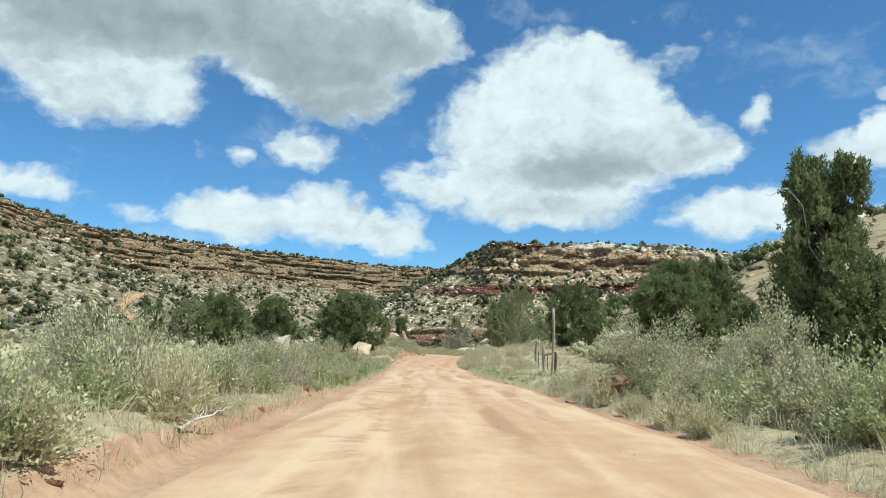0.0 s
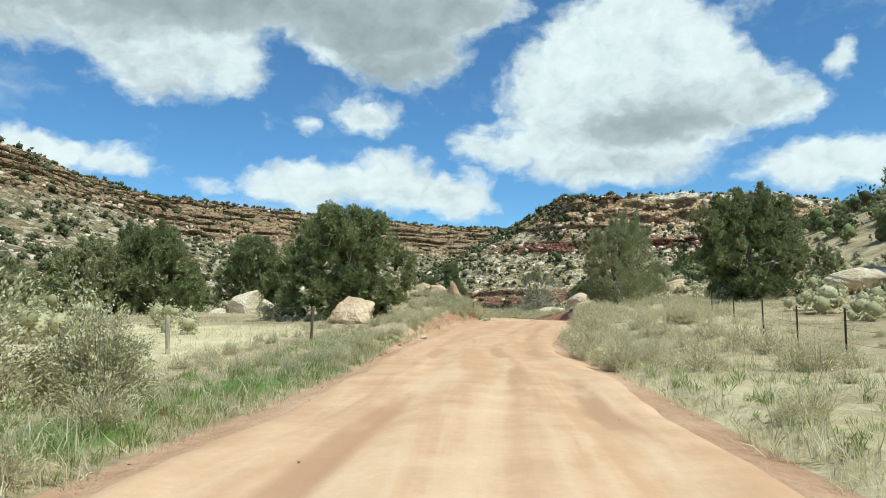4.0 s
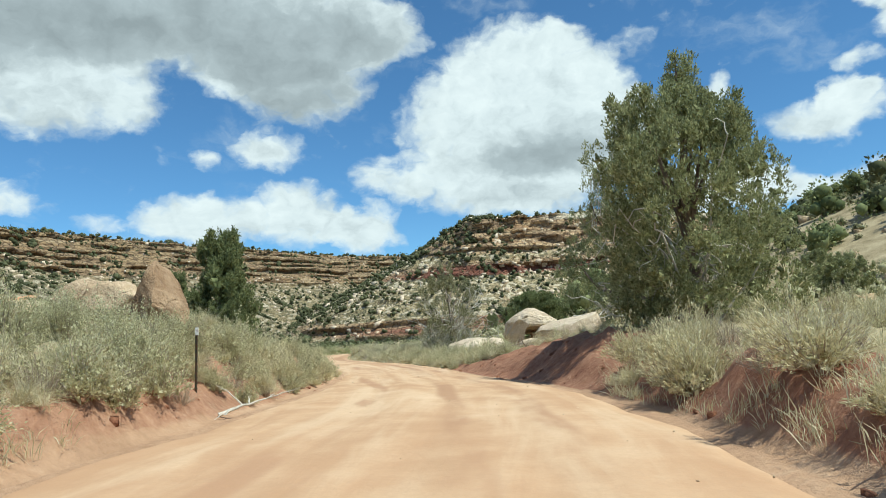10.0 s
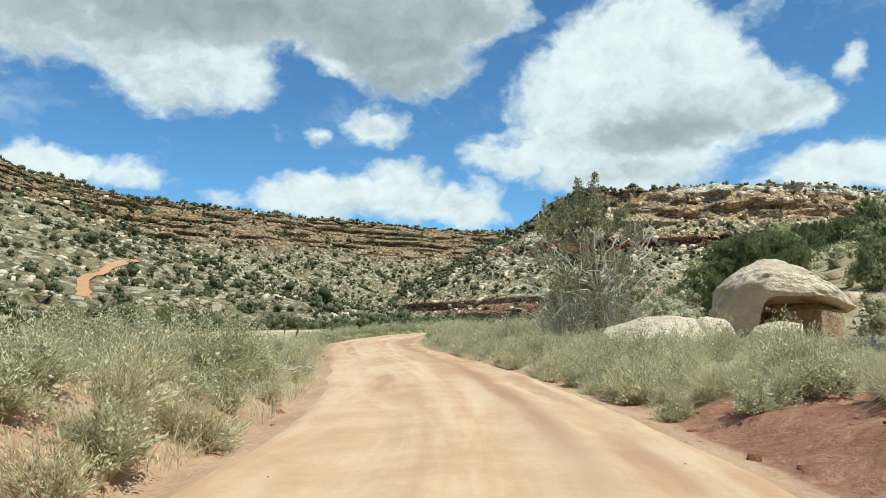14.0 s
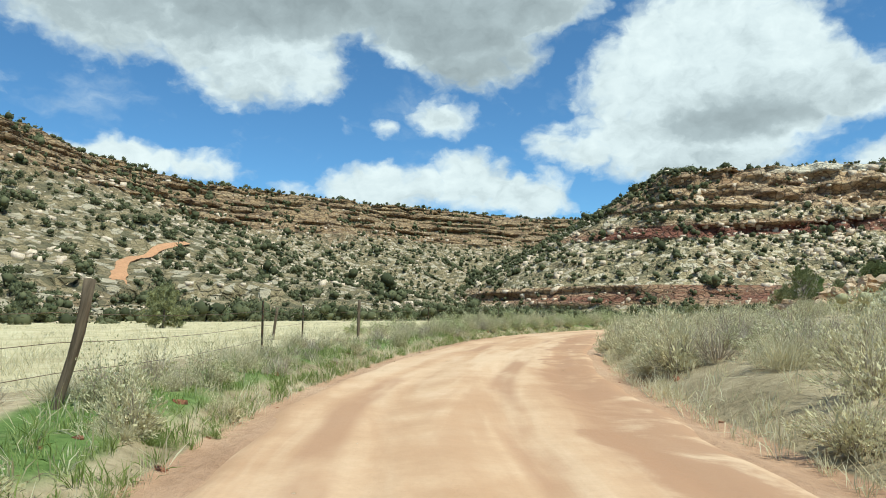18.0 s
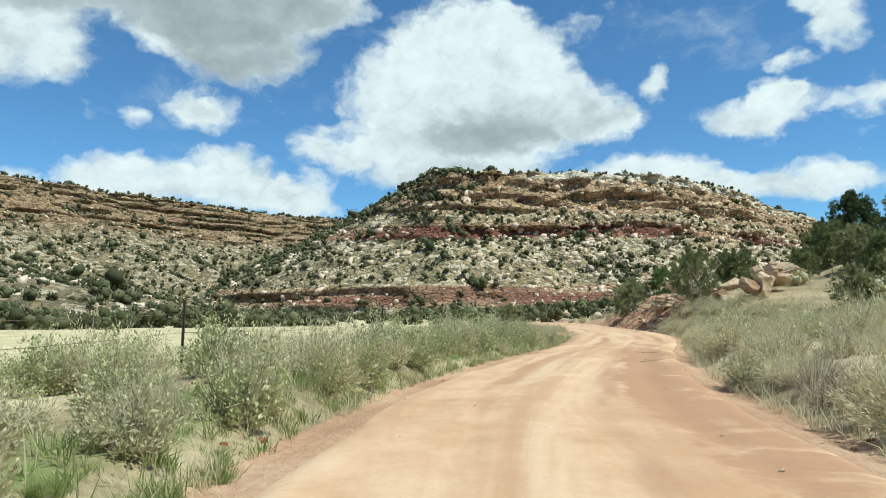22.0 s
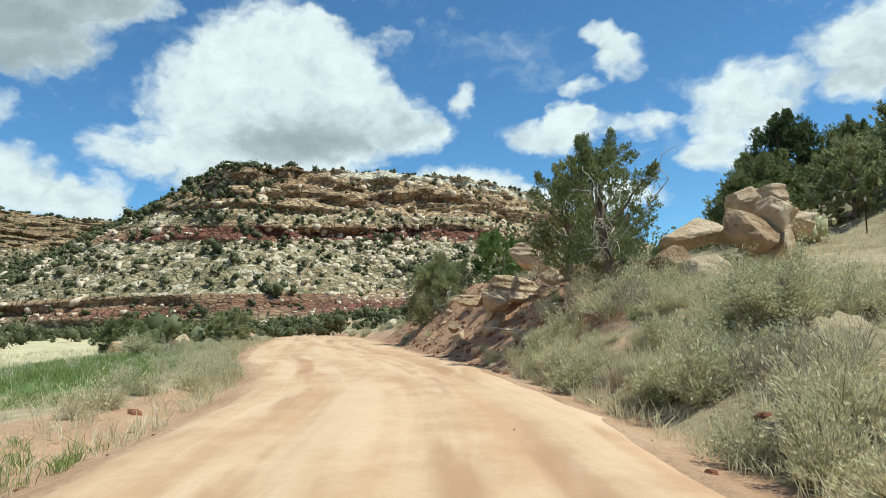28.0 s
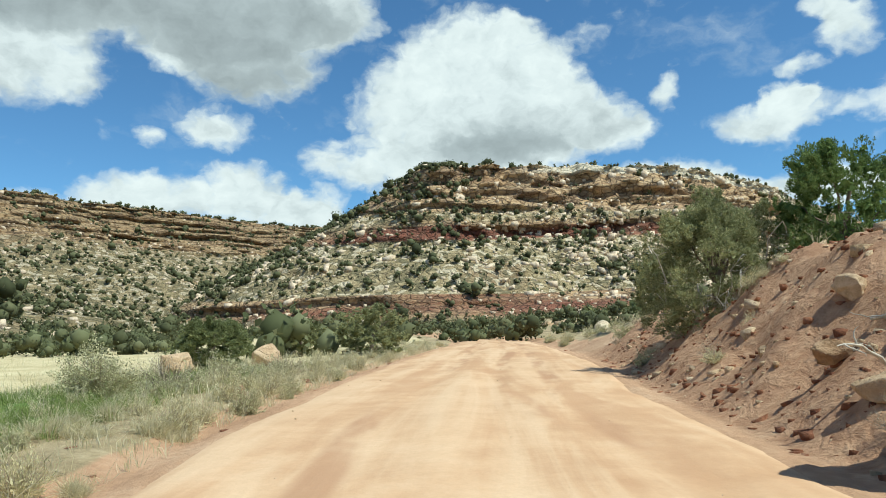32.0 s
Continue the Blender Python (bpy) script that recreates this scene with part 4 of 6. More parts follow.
def tube(path, radii, sides=7):
    """A tapered limb through the given points."""
    path, radii = np.array(path, float), np.array(radii, float)
    along = np.gradient(path, axis=0)
    along /= np.linalg.norm(along, axis=1)[:, None] + 1e-9
    ref = np.array([0.31, 0.87, 0.13])
    u = np.cross(along, ref)
    u /= np.linalg.norm(u, axis=1)[:, None] + 1e-9
    v = np.cross(along, u)
    ang = np.linspace(0, 2 * np.pi, sides, endpoint=False)
    ring = path[:, None] + radii[:, None, None] * (np.cos(ang)[None, :, None] * u[:, None] + np.sin(ang)[None, :, None] * v[:, None])
    pts = ring.reshape(-1, 3)
    k = np.arange(len(path))[:-1, None] * sides
    j = np.arange(sides)[None, :]
    quads = np.stack([k + j, k + (j + 1) % sides, k + sides + (j + 1) % sides, k + sides + j], -1).reshape(-1, 4)
    return pts, quads


def joined(pieces):
    pts, faces, base = [], [], 0
    for p, f in pieces:
        pts.append(p)
        faces.append(np.asarray(f) + base)
        base += len(p)
    return np.concatenate(pts), np.concatenate(faces)


def wiggle(start, end, r, amount, count=6):
    t = np.linspace(0, 1, count)[:, None]
    path = np.array(start) * (1 - t) + np.array(end) * t
    sway = np.cumsum(r.normal(size=(count, 3)), axis=0) * amount / count**0.5
    return path + sway * np.sin(t * np.pi * 0.75)


def juniper(seed, lobes=80, tufts=14, sprigs=18, half=0.42, shape="round", key="juniper", bare_limbs=4, limbs=7, size=1.0, lobe=(0.055, 0.1), heart=0.62, crowd=0.62, foot=0.07, low=False, spires=8):
    """A juniper of unit height: a twisted trunk, limbs, dead limbs, and a crown of lobes that are bundles of upright plumes."""
    r = np.random.default_rng(seed)
    top = new("juniper_tree")
    lean = r.normal(0, 0.05, 2)
    trunk = wiggle((0, 0, -0.03), (lean[0], lean[1], 0.7), r, 0.06, 10)
    child("trunk", mesh_of("juniper_trunk", *tube(trunk, np.linspace(0.04, 0.008, 10) * (1 + 0.25 * r.random(10)), 9), MAT["bark"], True), top)

    def envelope(h, a):
        if shape == "round":
            k = math.sqrt(max(1 - ((h - 0.4) / 0.6) ** 2, 0)) if h > 0.4 else 1 - 0.45 * ((0.4 - h) / 0.4) ** 2
        elif shape == "cone":
            k = min(1.0, max(1 - h, 0) / 0.62) ** 0.75 * (0.75 + 0.25 * min(1, h / 0.25))
        else:  # a ragged crown, heavier above
            k = math.sqrt(max(1 - ((h - 0.55) / 0.45) ** 2, 0)) if h > 0.55 else 1 - 0.5 * ((0.55 - h) / 0.55) ** 1.5
        bulge = 1 + 0.2 * math.sin(2 * a + seed + 5 * h) + 0.14 * math.sin(5 * a + 2.1 * seed - 9 * h)
        return half * k * bulge

    centres, sizes = [], []
    for _ in range(lobes * 40):
        if len(centres) == lobes:
            break
        h, a = r.uniform(foot, 0.95), r.uniform(0, 2 * math.pi)
        rho = envelope(h, a) * math.sqrt(r.uniform(0.12, 1.0))
        sz = r.uniform(*lobe)
        p = np.array([math.cos(a) * rho + lean[0] * h, math.sin(a) * rho + lean[1] * h, max(h - sz * 0.5, foot * 0.6)])
        if centres and (np.linalg.norm(np.array(centres) - p, axis=1) < crowd * (np.array(sizes) + sz)).any():
            continue
        centres.append(p)
        sizes.append(sz)
    for _ in range(spires):  # leaders that break the outline
        a, q = r.uniform(0, 2 * math.pi), r.uniform(0.1, 0.9)
        h = r.uniform(0.62, 0.86)
        rho = envelope(h, a) * q
        for k in range(4):
            centres.append(np.array([math.cos(a) * rho * (1 + 0.04 * k), math.sin(a) * rho * (1 + 0.04 * k), h + (0.04 + 0.06 * (1 - q)) * (1 + k * 0.55)]))
            sizes.append(0.045 - 0.007 * k)
    centres, sizes = np.array(centres), np.array(sizes)
    # limbs reach out to lobes of the crown
    for k in r.permutation(len(centres))[:limbs]:
        start = trunk[int(np.clip(centres[k][2] * 8, 1, 7))]
        path = wiggle(start, centres[k], r, 0.04, 7)
        child("limb", mesh_of("juniper_limb", *tube(path, np.linspace(0.016, 0.004, 7), 6), MAT["bark"], True), top)
    # plumes over each lobe
    n_l = len(centres)
    v = r.normal(size=(n_l, tufts, 3)) + [0, 0, 0.35]
    out = centres - [0, 0, 0.4]
    out /= np.linalg.norm(out, axis=1)[:, None] + 1e-6
    v += 0.5 * out[:, None]
    v /= np.linalg.norm(v, axis=2)[:, :, None]
    hub = centres[:, None] + v * (sizes[:, None] * r.uniform(0.55, 1.0, (n_l, tufts)))[:, :, None] * [1, 1, 1.15]
    aim_ = v * 0.55 + out[:, None] * 0.3 + [0, 0, 0.75]
    hub, aim_ = hub.reshape(-1, 1, 3), aim_.reshape(-1, 1, 3)
    aim_ = aim_ / np.linalg.norm(aim_, axis=2)[:, :, None]
    plume = r.uniform(0.022, 0.05, (len(hub), 1, 1)) * (0.6 + 0.4 * size)
    along = r.random((len(hub), sprigs, 1))
    base = hub + aim_ * plume * along + r.normal(0, 1, (len(hub), sprigs, 3)) * 0.012 * (1 - 0.7 * along)
    way = aim_ + r.normal(0, 0.42, (len(hub), sprigs, 3))
    base, way = base.reshape(-1, 3), way.reshape(-1, 3)
    pts, quads = sprays(base, way, r.uniform(0.014, 0.03, len(base)) * size, r.uniform(0.006, 0.011, len(base)) * size, r, 0.15)
    child("crown", mesh_of("juniper_crown", pts, quads, MAT[key]), top)
    if heart:
        each = 14
        c3, s3 = np.repeat(centres, each, 0), np.repeat(sizes, each)
        w3 = r.normal(size=(len(c3), 3))
        w3 /= np.linalg.norm(w3, axis=1)[:, None]
        ip, iq = sprays(c3 - w3 * s3[:, None] * 0.55 * heart + r.normal(0, 0.2, (len(c3), 3)) * s3[:, None], w3, s3 * 1.1 * heart, s3 * 0.8 * heart, r, 0.25)
        child("inner_foliage", mesh_of("juniper_inner_foliage", ip, iq, MAT[key]), top)
    for k in range(bare_limbs):
        a = r.uniform(0, 6.28)
        start = trunk[k % 5 if low else 3] + r.normal(0, 0.02, 3)
        reach = r.uniform(0.65, 1.2) * half
        path = wiggle(start, (math.cos(a) * reach, math.sin(a) * reach, r.uniform(0.1, 0.9)), r, 0.1, 8)
        dead = [tube(path, np.linspace(0.0075, 0.002, 8), 5)]
        for q in (3, 4, 5, 6, 7):
            dead.append(tube(wiggle(path[q], path[q] + r.normal(0, 0.07, 3), r, 0.04, 5), np.linspace(0.0032, 0.001, 5), 4))
        child("dead_branch", mesh_of("dead_branch", *joined(dead), MAT["bleached"], True), top, "bleached bare dead branch")
    return top


def brush(seed, key, plumes, leaves, tall, fan, leaf_len, leaf_wide, name, twig_key="twig", loose=0.025, fill_in=0):
    """A mounded shrub of unit width: thin stems from one foot to plumes of small leaves over a lumpy dome."""
    r = np.random.default_rng(seed)
    top = new(name)
    a = r.uniform(0, 2 * np.pi, plumes)
    up = r.uniform(0.02, 1.0, plumes)
    flat = np.sqrt(1 - up**2)
    lump = 0.78 + 0.9 * value_noise(np.cos(a) * 1.7 + seed, np.sin(a) * 1.7 + up * 2.3, seed) + 0.5 * value_noise(a * 2.5, up * 5.0, seed + 1)
    reach = np.clip(lump, 0.45, 1.25) * np.where(r.random(plumes) < 0.25, r.uniform(0.55, 0.9, plumes), 1.0)
    end = np.stack([np.cos(a) * flat * 0.5 * reach, np.sin(a) * flat * 0.5 * reach, tall * (0.12 + 0.88 * up) * reach], 1)
    foot = np.stack([np.cos(a), np.sin(a), 0 * a], 1) * (r.random((plumes, 1)) ** 0.7) * 0.12
    line = end - foot
    long = np.linalg.norm(line, axis=1)
    way = line / long[:, None]
    pts, quads = sprays(foot, way, long * 0.97, np.full(plumes, 0.009), r, 0.08)
    fork = np.repeat(np.arange(plumes), 2)
    p2, q2 = sprays(foot[fork] + line[fork] * r.uniform(0.3, 0.75, (len(fork), 1)), way[fork] + r.normal(0, 0.45, (len(fork), 3)), long[fork] * r.uniform(0.2, 0.4, len(fork)), np.full(len(fork), 0.006), r, 0.2)
    child("woody_base", mesh_of(name + "_woody_base", *joined([(pts, quads), (p2, q2)]), MAT[twig_key]), top)
    pick = r.integers(0, plumes, leaves)
    u = 1.0 - 0.5 * r.random(leaves) ** 1.5
    base = foot[pick] + line[pick] * u[:, None] + r.normal(0, loose, (leaves, 3))
    base[:, 2] = np.maximum(base[:, 2], 0.01)
    wl = way[pick] * fan + r.normal(0, 0.42, (leaves, 3)) + [0, 0, 0.25]
    pl, tl = sprays(base, wl, leaf_len * r.uniform(0.6, 1.4, leaves), leaf_wide * r.uniform(0.7, 1.3, leaves), r, 0.2)
    if fill_in:
        # broad leaves inside, which give the mound its body
        inner = r.integers(0, plumes, fill_in)
        at = foot[inner] + line[inner] * r.uniform(0.25, 0.68, (fill_in, 1))
        pi, _ = sprays(at, r.normal(0, 1, (fill_in, 3)) + [0, 0, 0.5], r.uniform(0.06, 0.11, fill_in), r.uniform(0.03, 0.06, fill_in), r, 0.2)
        pl = np.concatenate([pl, pi]).reshape(-1, 4, 3)[r.permutation(leaves + fill_in)].reshape(-1, 3)
        tl = np.arange(len(pl)).reshape(-1, 4)
    child("foliage", mesh_of(name + "_foliage", pl, tl, MAT[key]), top)
    return top


def tussock(seed, key, blades, tall, name):
    """A mound of arching grass of unit width, in several tufts."""
    r = np.random.default_rng(seed)
    hubs = np.stack([r.normal(0, 0.17, 9), r.normal(0, 0.17, 9), np.zeros(9)], 1)
    which = r.integers(0, 9, blades)
    a = r.uniform(0, 2 * np.pi, blades)
    lean = np.abs(r.normal(0, 0.62, blades))
    way = np.stack([np.cos(a) * np.sin(lean), np.sin(a) * np.sin(lean), np.cos(lean)], 1)
    start = hubs[which] + r.normal(0, 0.045, (blades, 3)) * [1, 1, 0]
    share = r.uniform(0.65, 1.1, 9)[which] * r.uniform(0.35, 1.0, blades)
    pts, quads = sprays(start, way, tall * share, np.full(blades, 0.0075), r, 0.6)
    return new(name, mesh_of(name, pts, quads, MAT[key]))


def boulder(name, seed, x, y, z, size, mat, turn=0, tilt=(0, 0), detail=5, cuts=7, label="", sink=0.12, round_=0.5, group="", layered=0.0):
    """A weathered block: a ball cut by planes, then worn. z None: stands on the ground."""
    r = np.random.default_rng(seed)
    bm = bmesh.new()
    bmesh.ops.create_icosphere(bm, subdivisions=detail, radius=1.0)
    co = np.array([v.co for v in bm.verts])
    way = co.copy()
    for k in range(cuts):
        w = r.normal(size=3)
        w /= np.linalg.norm(w)
        far = r.uniform(0.42, 0.8) if round_ < 0.3 else r.uniform(0.5, 0.82)
        over = np.maximum(co @ w - far, 0)
        co -= over[:, None] * w * (1 - round_ * 0.35)
    big = fbm(way[:, 0] * 1.6 + seed, way[:, 1] * 1.6 + way[:, 2] * 1.3, 3, seed)
    fine = fbm(way[:, 0] * 6 + way[:, 2] * 5, way[:, 1] * 6 - way[:, 2] * 4, 3, seed + 3)
    co *= (1 + (0.16 if round_ >= 0.3 else 0.09) * big + 0.05 * fine)[:, None]
    if layered:
        bed = value_noise(np.floor(co[:, 2] * 6 + 0.8 * big) * 7.7, 0 * co[:, 2], seed + 8)
        co[:, :2] *= (1 + layered * bed)[:, None]
    co *= np.array(size) / 2
    if z is None:
        z = place_z(x, y) + size[2] * (0.5 - sink)
    for v, c in zip(bm.verts, co):
        v.co = c
    mesh = bpy.data.meshes.new(name)
    bm.to_mesh(mesh)
    bm.free()
    mesh.polygons.foreach_set("use_smooth", np.ones(len(mesh.polygons), bool))
    mesh.materials.append(MAT[mat])
    ob = new(name, mesh)
    ob.matrix_world = pose(x, y, z, tilt[0], tilt[1], turn)
    return tagged(ob, label or "rounded weathered sandstone boulder", "boulder", group)


# ---- scrub and boulders on the far slopes ----
def on_slope(grid, rocky, count, r, keep):
    """Random places on a swept slope; keep(share across the slope, rockiness, place) gives the odds."""
    out = []
    rows, cols, _ = grid.shape
    while len(out) < count:
        i, j = r.integers(0, rows - 1), r.integers(0, cols - 1)
        f, g = r.random(2)
        p = grid[i, j] * (1 - f) * (1 - g) + grid[i + 1, j] * f * (1 - g) + grid[i, j + 1] * (1 - f) * g + grid[i + 1, j + 1] * f * g
        span = np.linalg.norm(grid[i, j + 1] - grid[i, j])
        if r.random() < keep(j / cols, rocky[i, j], p) * min(span / 12, 1):
            out.append(p)
    return np.array(out)


def scrub(name, spots, sizes, r, leaves, label, key="far_green", lumps=3, fine=1.0):
    """Small round junipers and bushes, joined: each some lumps under a coat of leaf sprays."""
    count = len(spots)
    o = r.normal(size=(count, lumps, 3)) * [0.22, 0.22, 0.16]
    centres = spots[:, None] + (o + [0, 0, 0.36]) * sizes[:, None, None]
    big = np.repeat(sizes, lumps) * r.uniform(0.26, 0.42, count * lumps)
    centres = centres.reshape(-1, 3)
    pts, tris = cores(centres, big, r, 0.74 if leaves > 60 else 0.95)
    tagged(new(name + "_hearts", mesh_of(name + "_hearts", pts, tris, MAT[key])), label, "shrubs", kind="stuff")
    if leaves:
        each = max(1, leaves // lumps)
        v = r.normal(size=(len(centres), each, 3))
        v /= np.linalg.norm(v, axis=2)[:, :, None]
        base = (centres[:, None] + v * big[:, None, None] * r.uniform(0.75, 1.1, (len(centres), each, 1))).reshape(-1, 3)
        way = v.reshape(-1, 3) + r.normal(0, 0.5, (len(base), 3)) + [0, 0, 0.4]
        long = np.repeat(big, each)
        pts, quads = sprays(base, way, long * r.uniform(0.4, 0.75, len(base)) * fine, long * r.uniform(0.3, 0.5, len(base)) * fine, r)
        tagged(new(name, mesh_of(name, pts, quads, MAT[key])), label, "shrubs", kind="stuff")


def rubble(name, spots, sizes, r, mat, label):
    """Loose blocks, joined: each a jittered box."""
    cube = np.array([(x, y, z) for x in (-1, 1) for y in (-1, 1) for z in (-1, 1)], float) * 0.5
    quads = np.array([(0, 1, 3, 2), (4, 6, 7, 5), (0, 4, 5, 1), (2, 3, 7, 6), (0, 2, 6, 4), (1, 5, 7, 3)])
    count = len(spots)
    v = cube[None] * (1 + r.normal(0, 0.18, (count, 8, 3))) * sizes[:, None, None] * r.uniform(0.6, 1.3, (count, 1, 3)) * [1, 1, 0.75]
    a = r.uniform(0, 6.28, count)
    c, s = np.cos(a)[:, None], np.sin(a)[:, None]
    x, y, z = v[..., 0], v[..., 1], v[..., 2] + 0.45 * v[..., 0] * r.normal(0, 0.6, (count, 1))
    pts = np.stack([c * x - s * y, s * x + c * y, z], -1) + spots[:, None]
    faces = (quads[None] + np.arange(count)[:, None, None] * 8).reshape(-1, 4)
    ob = new(name, mesh_of(name, pts.reshape(-1, 3), faces, MAT[mat]))
    return tagged(ob, label, "rubble", kind="stuff")


r = np.random.default_rng(101)
spots = on_slope(mesa_grid, mesa_rocky, 5200, r, lambda v, k, p: (1.0 if p[0] < 75 else 0.42) - 0.38 * k if p[0] < 420 and p[1] < 860 else 0)
scrub("mesa_scrub", spots, r.lognormal(1.0, 0.4, len(spots)), r, 24, "dark juniper scrub dotted over the mesa slope")
spots = on_slope(mesa_grid, mesa_rocky, 420, r, lambda v, k, p: 1.0 if v < 0.05 else 0)
scrub("mesa_rim_scrub", spots, r.uniform(2.0, 4.2, len(spots)), r, 24, "row of small junipers along the mesa rim")
spots = on_slope(mesa_grid, mesa_rocky, 2400, r, lambda v, k, p: (0.8 if 0.42 < v < 0.95 else 0.25) if p[0] < 420 and p[1] < 860 else 0)
more = on_slope(mesa_grid, mesa_rocky, 2500, r, lambda v, k, p: (0.9 if 0.35 < v < 0.97 else 0.1) if p[0] < 420 and p[1] < 860 else 0)
rubble("mesa_talus_stones", more, r.lognormal(0.05, 0.45, len(more)), r, "cream", "small pale stones strewn over the talus")
rubble("mesa_talus_blocks", spots, np.minimum(r.lognormal(0.7, 0.5, len(spots)), 4.4), r, "cream", "pale sandstone blocks scattered over the talus")


def off_track(p):
    return min(math.hypot(p[0] - a, p[1] - b) for a, b in TRACK_STEPS) > 5


spots = on_slope(wall_grid, wall_rocky, 8200, r, lambda v, k, p: 0.9 - 0.5 * k if p[1] > 230 and off_track(p) else 0)
sizes = r.lognormal(0.95, 0.45, len(spots))
close = np.hypot(spots[:, 0] + 10, spots[:, 1] - 180) < 360
scrub("canyon_wall_scrub", spots[~close], sizes[~close], r, 15, "dark juniper scrub dotted over the canyon slope")
scrub("canyon_slope_junipers", spots[close], sizes[close], r, 100, "dark junipers dotted over the lower canyon slope", lumps=5, fine=0.75)
spots = on_slope(wall_grid, wall_rocky, 700, r, lambda v, k, p: 1.0 if v < 0.05 else 0)
scrub("canyon_rim_scrub", spots, r.uniform(2.2, 5.0, len(spots)), r, 24, "row of small junipers along the canyon rim")
spots = on_slope(wall_grid, wall_rocky, 1900, r, lambda v, k, p: (0.6 if 0.5 < v < 0.95 else 0.1) if off_track(p) else 0)
more = on_slope(wall_grid, wall_rocky, 2500, r, lambda v, k, p: (0.9 if 0.45 < v < 0.97 else 0.1) if off_track(p) and p[1] > 230 else 0)
rubble("canyon_talus_stones", more, r.lognormal(0.1, 0.45, len(more)), r, "cream", "small tan stones strewn below the canyon wall")
rubble("canyon_talus_blocks", spots, np.minimum(r.lognormal(0.4, 0.5, len(spots)), 3.0), r, "cream", "pale sandstone blocks scattered below the canyon wall")

# ---- trees ----
TREE = {
    "full": juniper(1, 300, 15, 26, 0.46, size=0.68, bare_limbs=2, heart=1.0, lobe=(0.042, 0.075), crowd=0.3, foot=0.04, spires=3),
    "ragged": juniper(2, 130, 15, 20, 0.38, "crown", bare_limbs=5, size=0.85, lobe=(0.045, 0.08), heart=0.9, crowd=0.3, foot=0.14),
    "slim": juniper(3, 190, 14, 18, 0.3, "cone", bare_limbs=1, size=0.95, lobe=(0.045, 0.075), heart=1.0, crowd=0.3, foot=0.03),
    "olive": juniper(4, 300, 14, 20, 0.46, "round", key="olive", bare_limbs=16, limbs=12, size=0.7, lobe=(0.036, 0.062), heart=0.5, crowd=0.42, foot=0.05, low=True, spires=16),
    "airy": juniper(11, 220, 13, 20, 0.46, "round", key="olive", bare_limbs=12, limbs=14, size=0.65, lobe=(0.035, 0.062), heart=0.0, crowd=0.45, foot=0.04, low=True, spires=14),
    "open": juniper(12, 95, 14, 18, 0.4, "crown", bare_limbs=8, limbs=12, size=0.85, lobe=(0.04, 0.07), heart=0.4, crowd=0.5, foot=0.16, spires=10),
    "sparse": juniper(5, 110, 12, 14, 0.5, "round", key="dull", bare_limbs=46, limbs=9, heart=0.4, low=True, lobe=(0.03, 0.06), crowd=0.5, size=0.8),
    "bushy": juniper(6, 260, 14, 18, 0.52, size=0.9, bare_limbs=2, heart=1.0, lobe=(0.045, 0.08), crowd=0.3, foot=0.03),
    "fresh": juniper(7, 170, 13, 16, 0.54, key="fresh", bare_limbs=1, limbs=4, size=1.0, heart=0.8, crowd=0.3, foot=0.03),
    "light": juniper(8, 110, 11, 12, 0.45, bare_limbs=0, limbs=3, size=1.35, heart=1.0, crowd=0.3, foot=0.04),
    "light_olive": juniper(9, 110, 11, 12, 0.47, key="olive", bare_limbs=0, limbs=3, size=1.35, heart=1.0, crowd=0.3, foot=0.04),
    "pine": juniper(10, 120, 13, 16, 0.34, "crown", key="pine", bare_limbs=2, limbs=12, size=1.1, heart=0.8, crowd=0.3, foot=0.2),
}
used = set()


def tree(kind, x, y, tall, turn=0, wide=1.0, z=None, label="", group="junipers in the valley"):
    if z is None:
        z = place_z(x, y)
    m = pose(x, y, z - 0.05, 0, 0, turn)
    if kind not in used:
        used.add(kind)
        ob = TREE[kind]
        ob.scale = (tall * wide, tall * wide, tall)
        ob.location, ob.rotation_euler = (x, y, z - 0.05), (0, 0, radians(turn))
    else:
        keep = TREE[kind].scale.copy()
        TREE[kind].scale = (tall * wide, tall * wide, tall)
        ob = copy_thing(TREE[kind], m)
        ob.location, ob.rotation_euler, ob.scale = (x, y, z - 0.05), (0, 0, radians(turn)), (tall * wide, tall * wide, tall)
        TREE[kind].scale = keep
    return tagged(ob, label or "dark green juniper tree with a rounded crown", "tree", group)


# beside the road, in the order of the drive
tree("full", -11.0, 86.5, 7.4, 30, 1.12, label="large round dark green juniper behind a boulder")
tree("full", 21.5, 65.5, 7.8, 140, 1.15, label="broad dark juniper beyond the wire fence")
tree("bushy", 18.8, 99, 8.4, 80, 0.95, label="tall dark round juniper on a grassy rise")
tree("bushy", -30.5, 98, 7.4, 10, 0.95, label="low spreading juniper at the edge of the field")
tree("full", -27, 113, 8.0, 200, 0.95)
tree("ragged", -15.5, 110.6, 6.8, 300, 0.8)
tree("slim", -7.1, 117.9, 4.9, 60, 0.85, label="slim upright juniper on the red bank")
tree("bushy", -6.0, 117.2, 1.9, 160, 0.8, label="small dark juniper bush at the foot of a slim tree")
tree("slim", -9.0, 119.0, 3.6, 160, 0.9, label="small upright juniper on the red bank")
tree("olive", 9.7, 111.2, 7.6, 20, 0.86, label="tall ragged olive-green juniper with bare dead branches")
tree("airy", 14.6, 133.0, 11.6, 110, 0.74, label="tall ragged juniper above the red bank")
tree("sparse", 3.6, 147.5, 6.4, 40, 0.95, label="half-dead sparse juniper with bleached branches")
tree("full", 10.5, 149.0, 4.6, 250, 1.05)
tree("open", 16.5, 238.9, 4.2, 75, 0.95, z=2.4, label="juniper growing among boulders above the road")
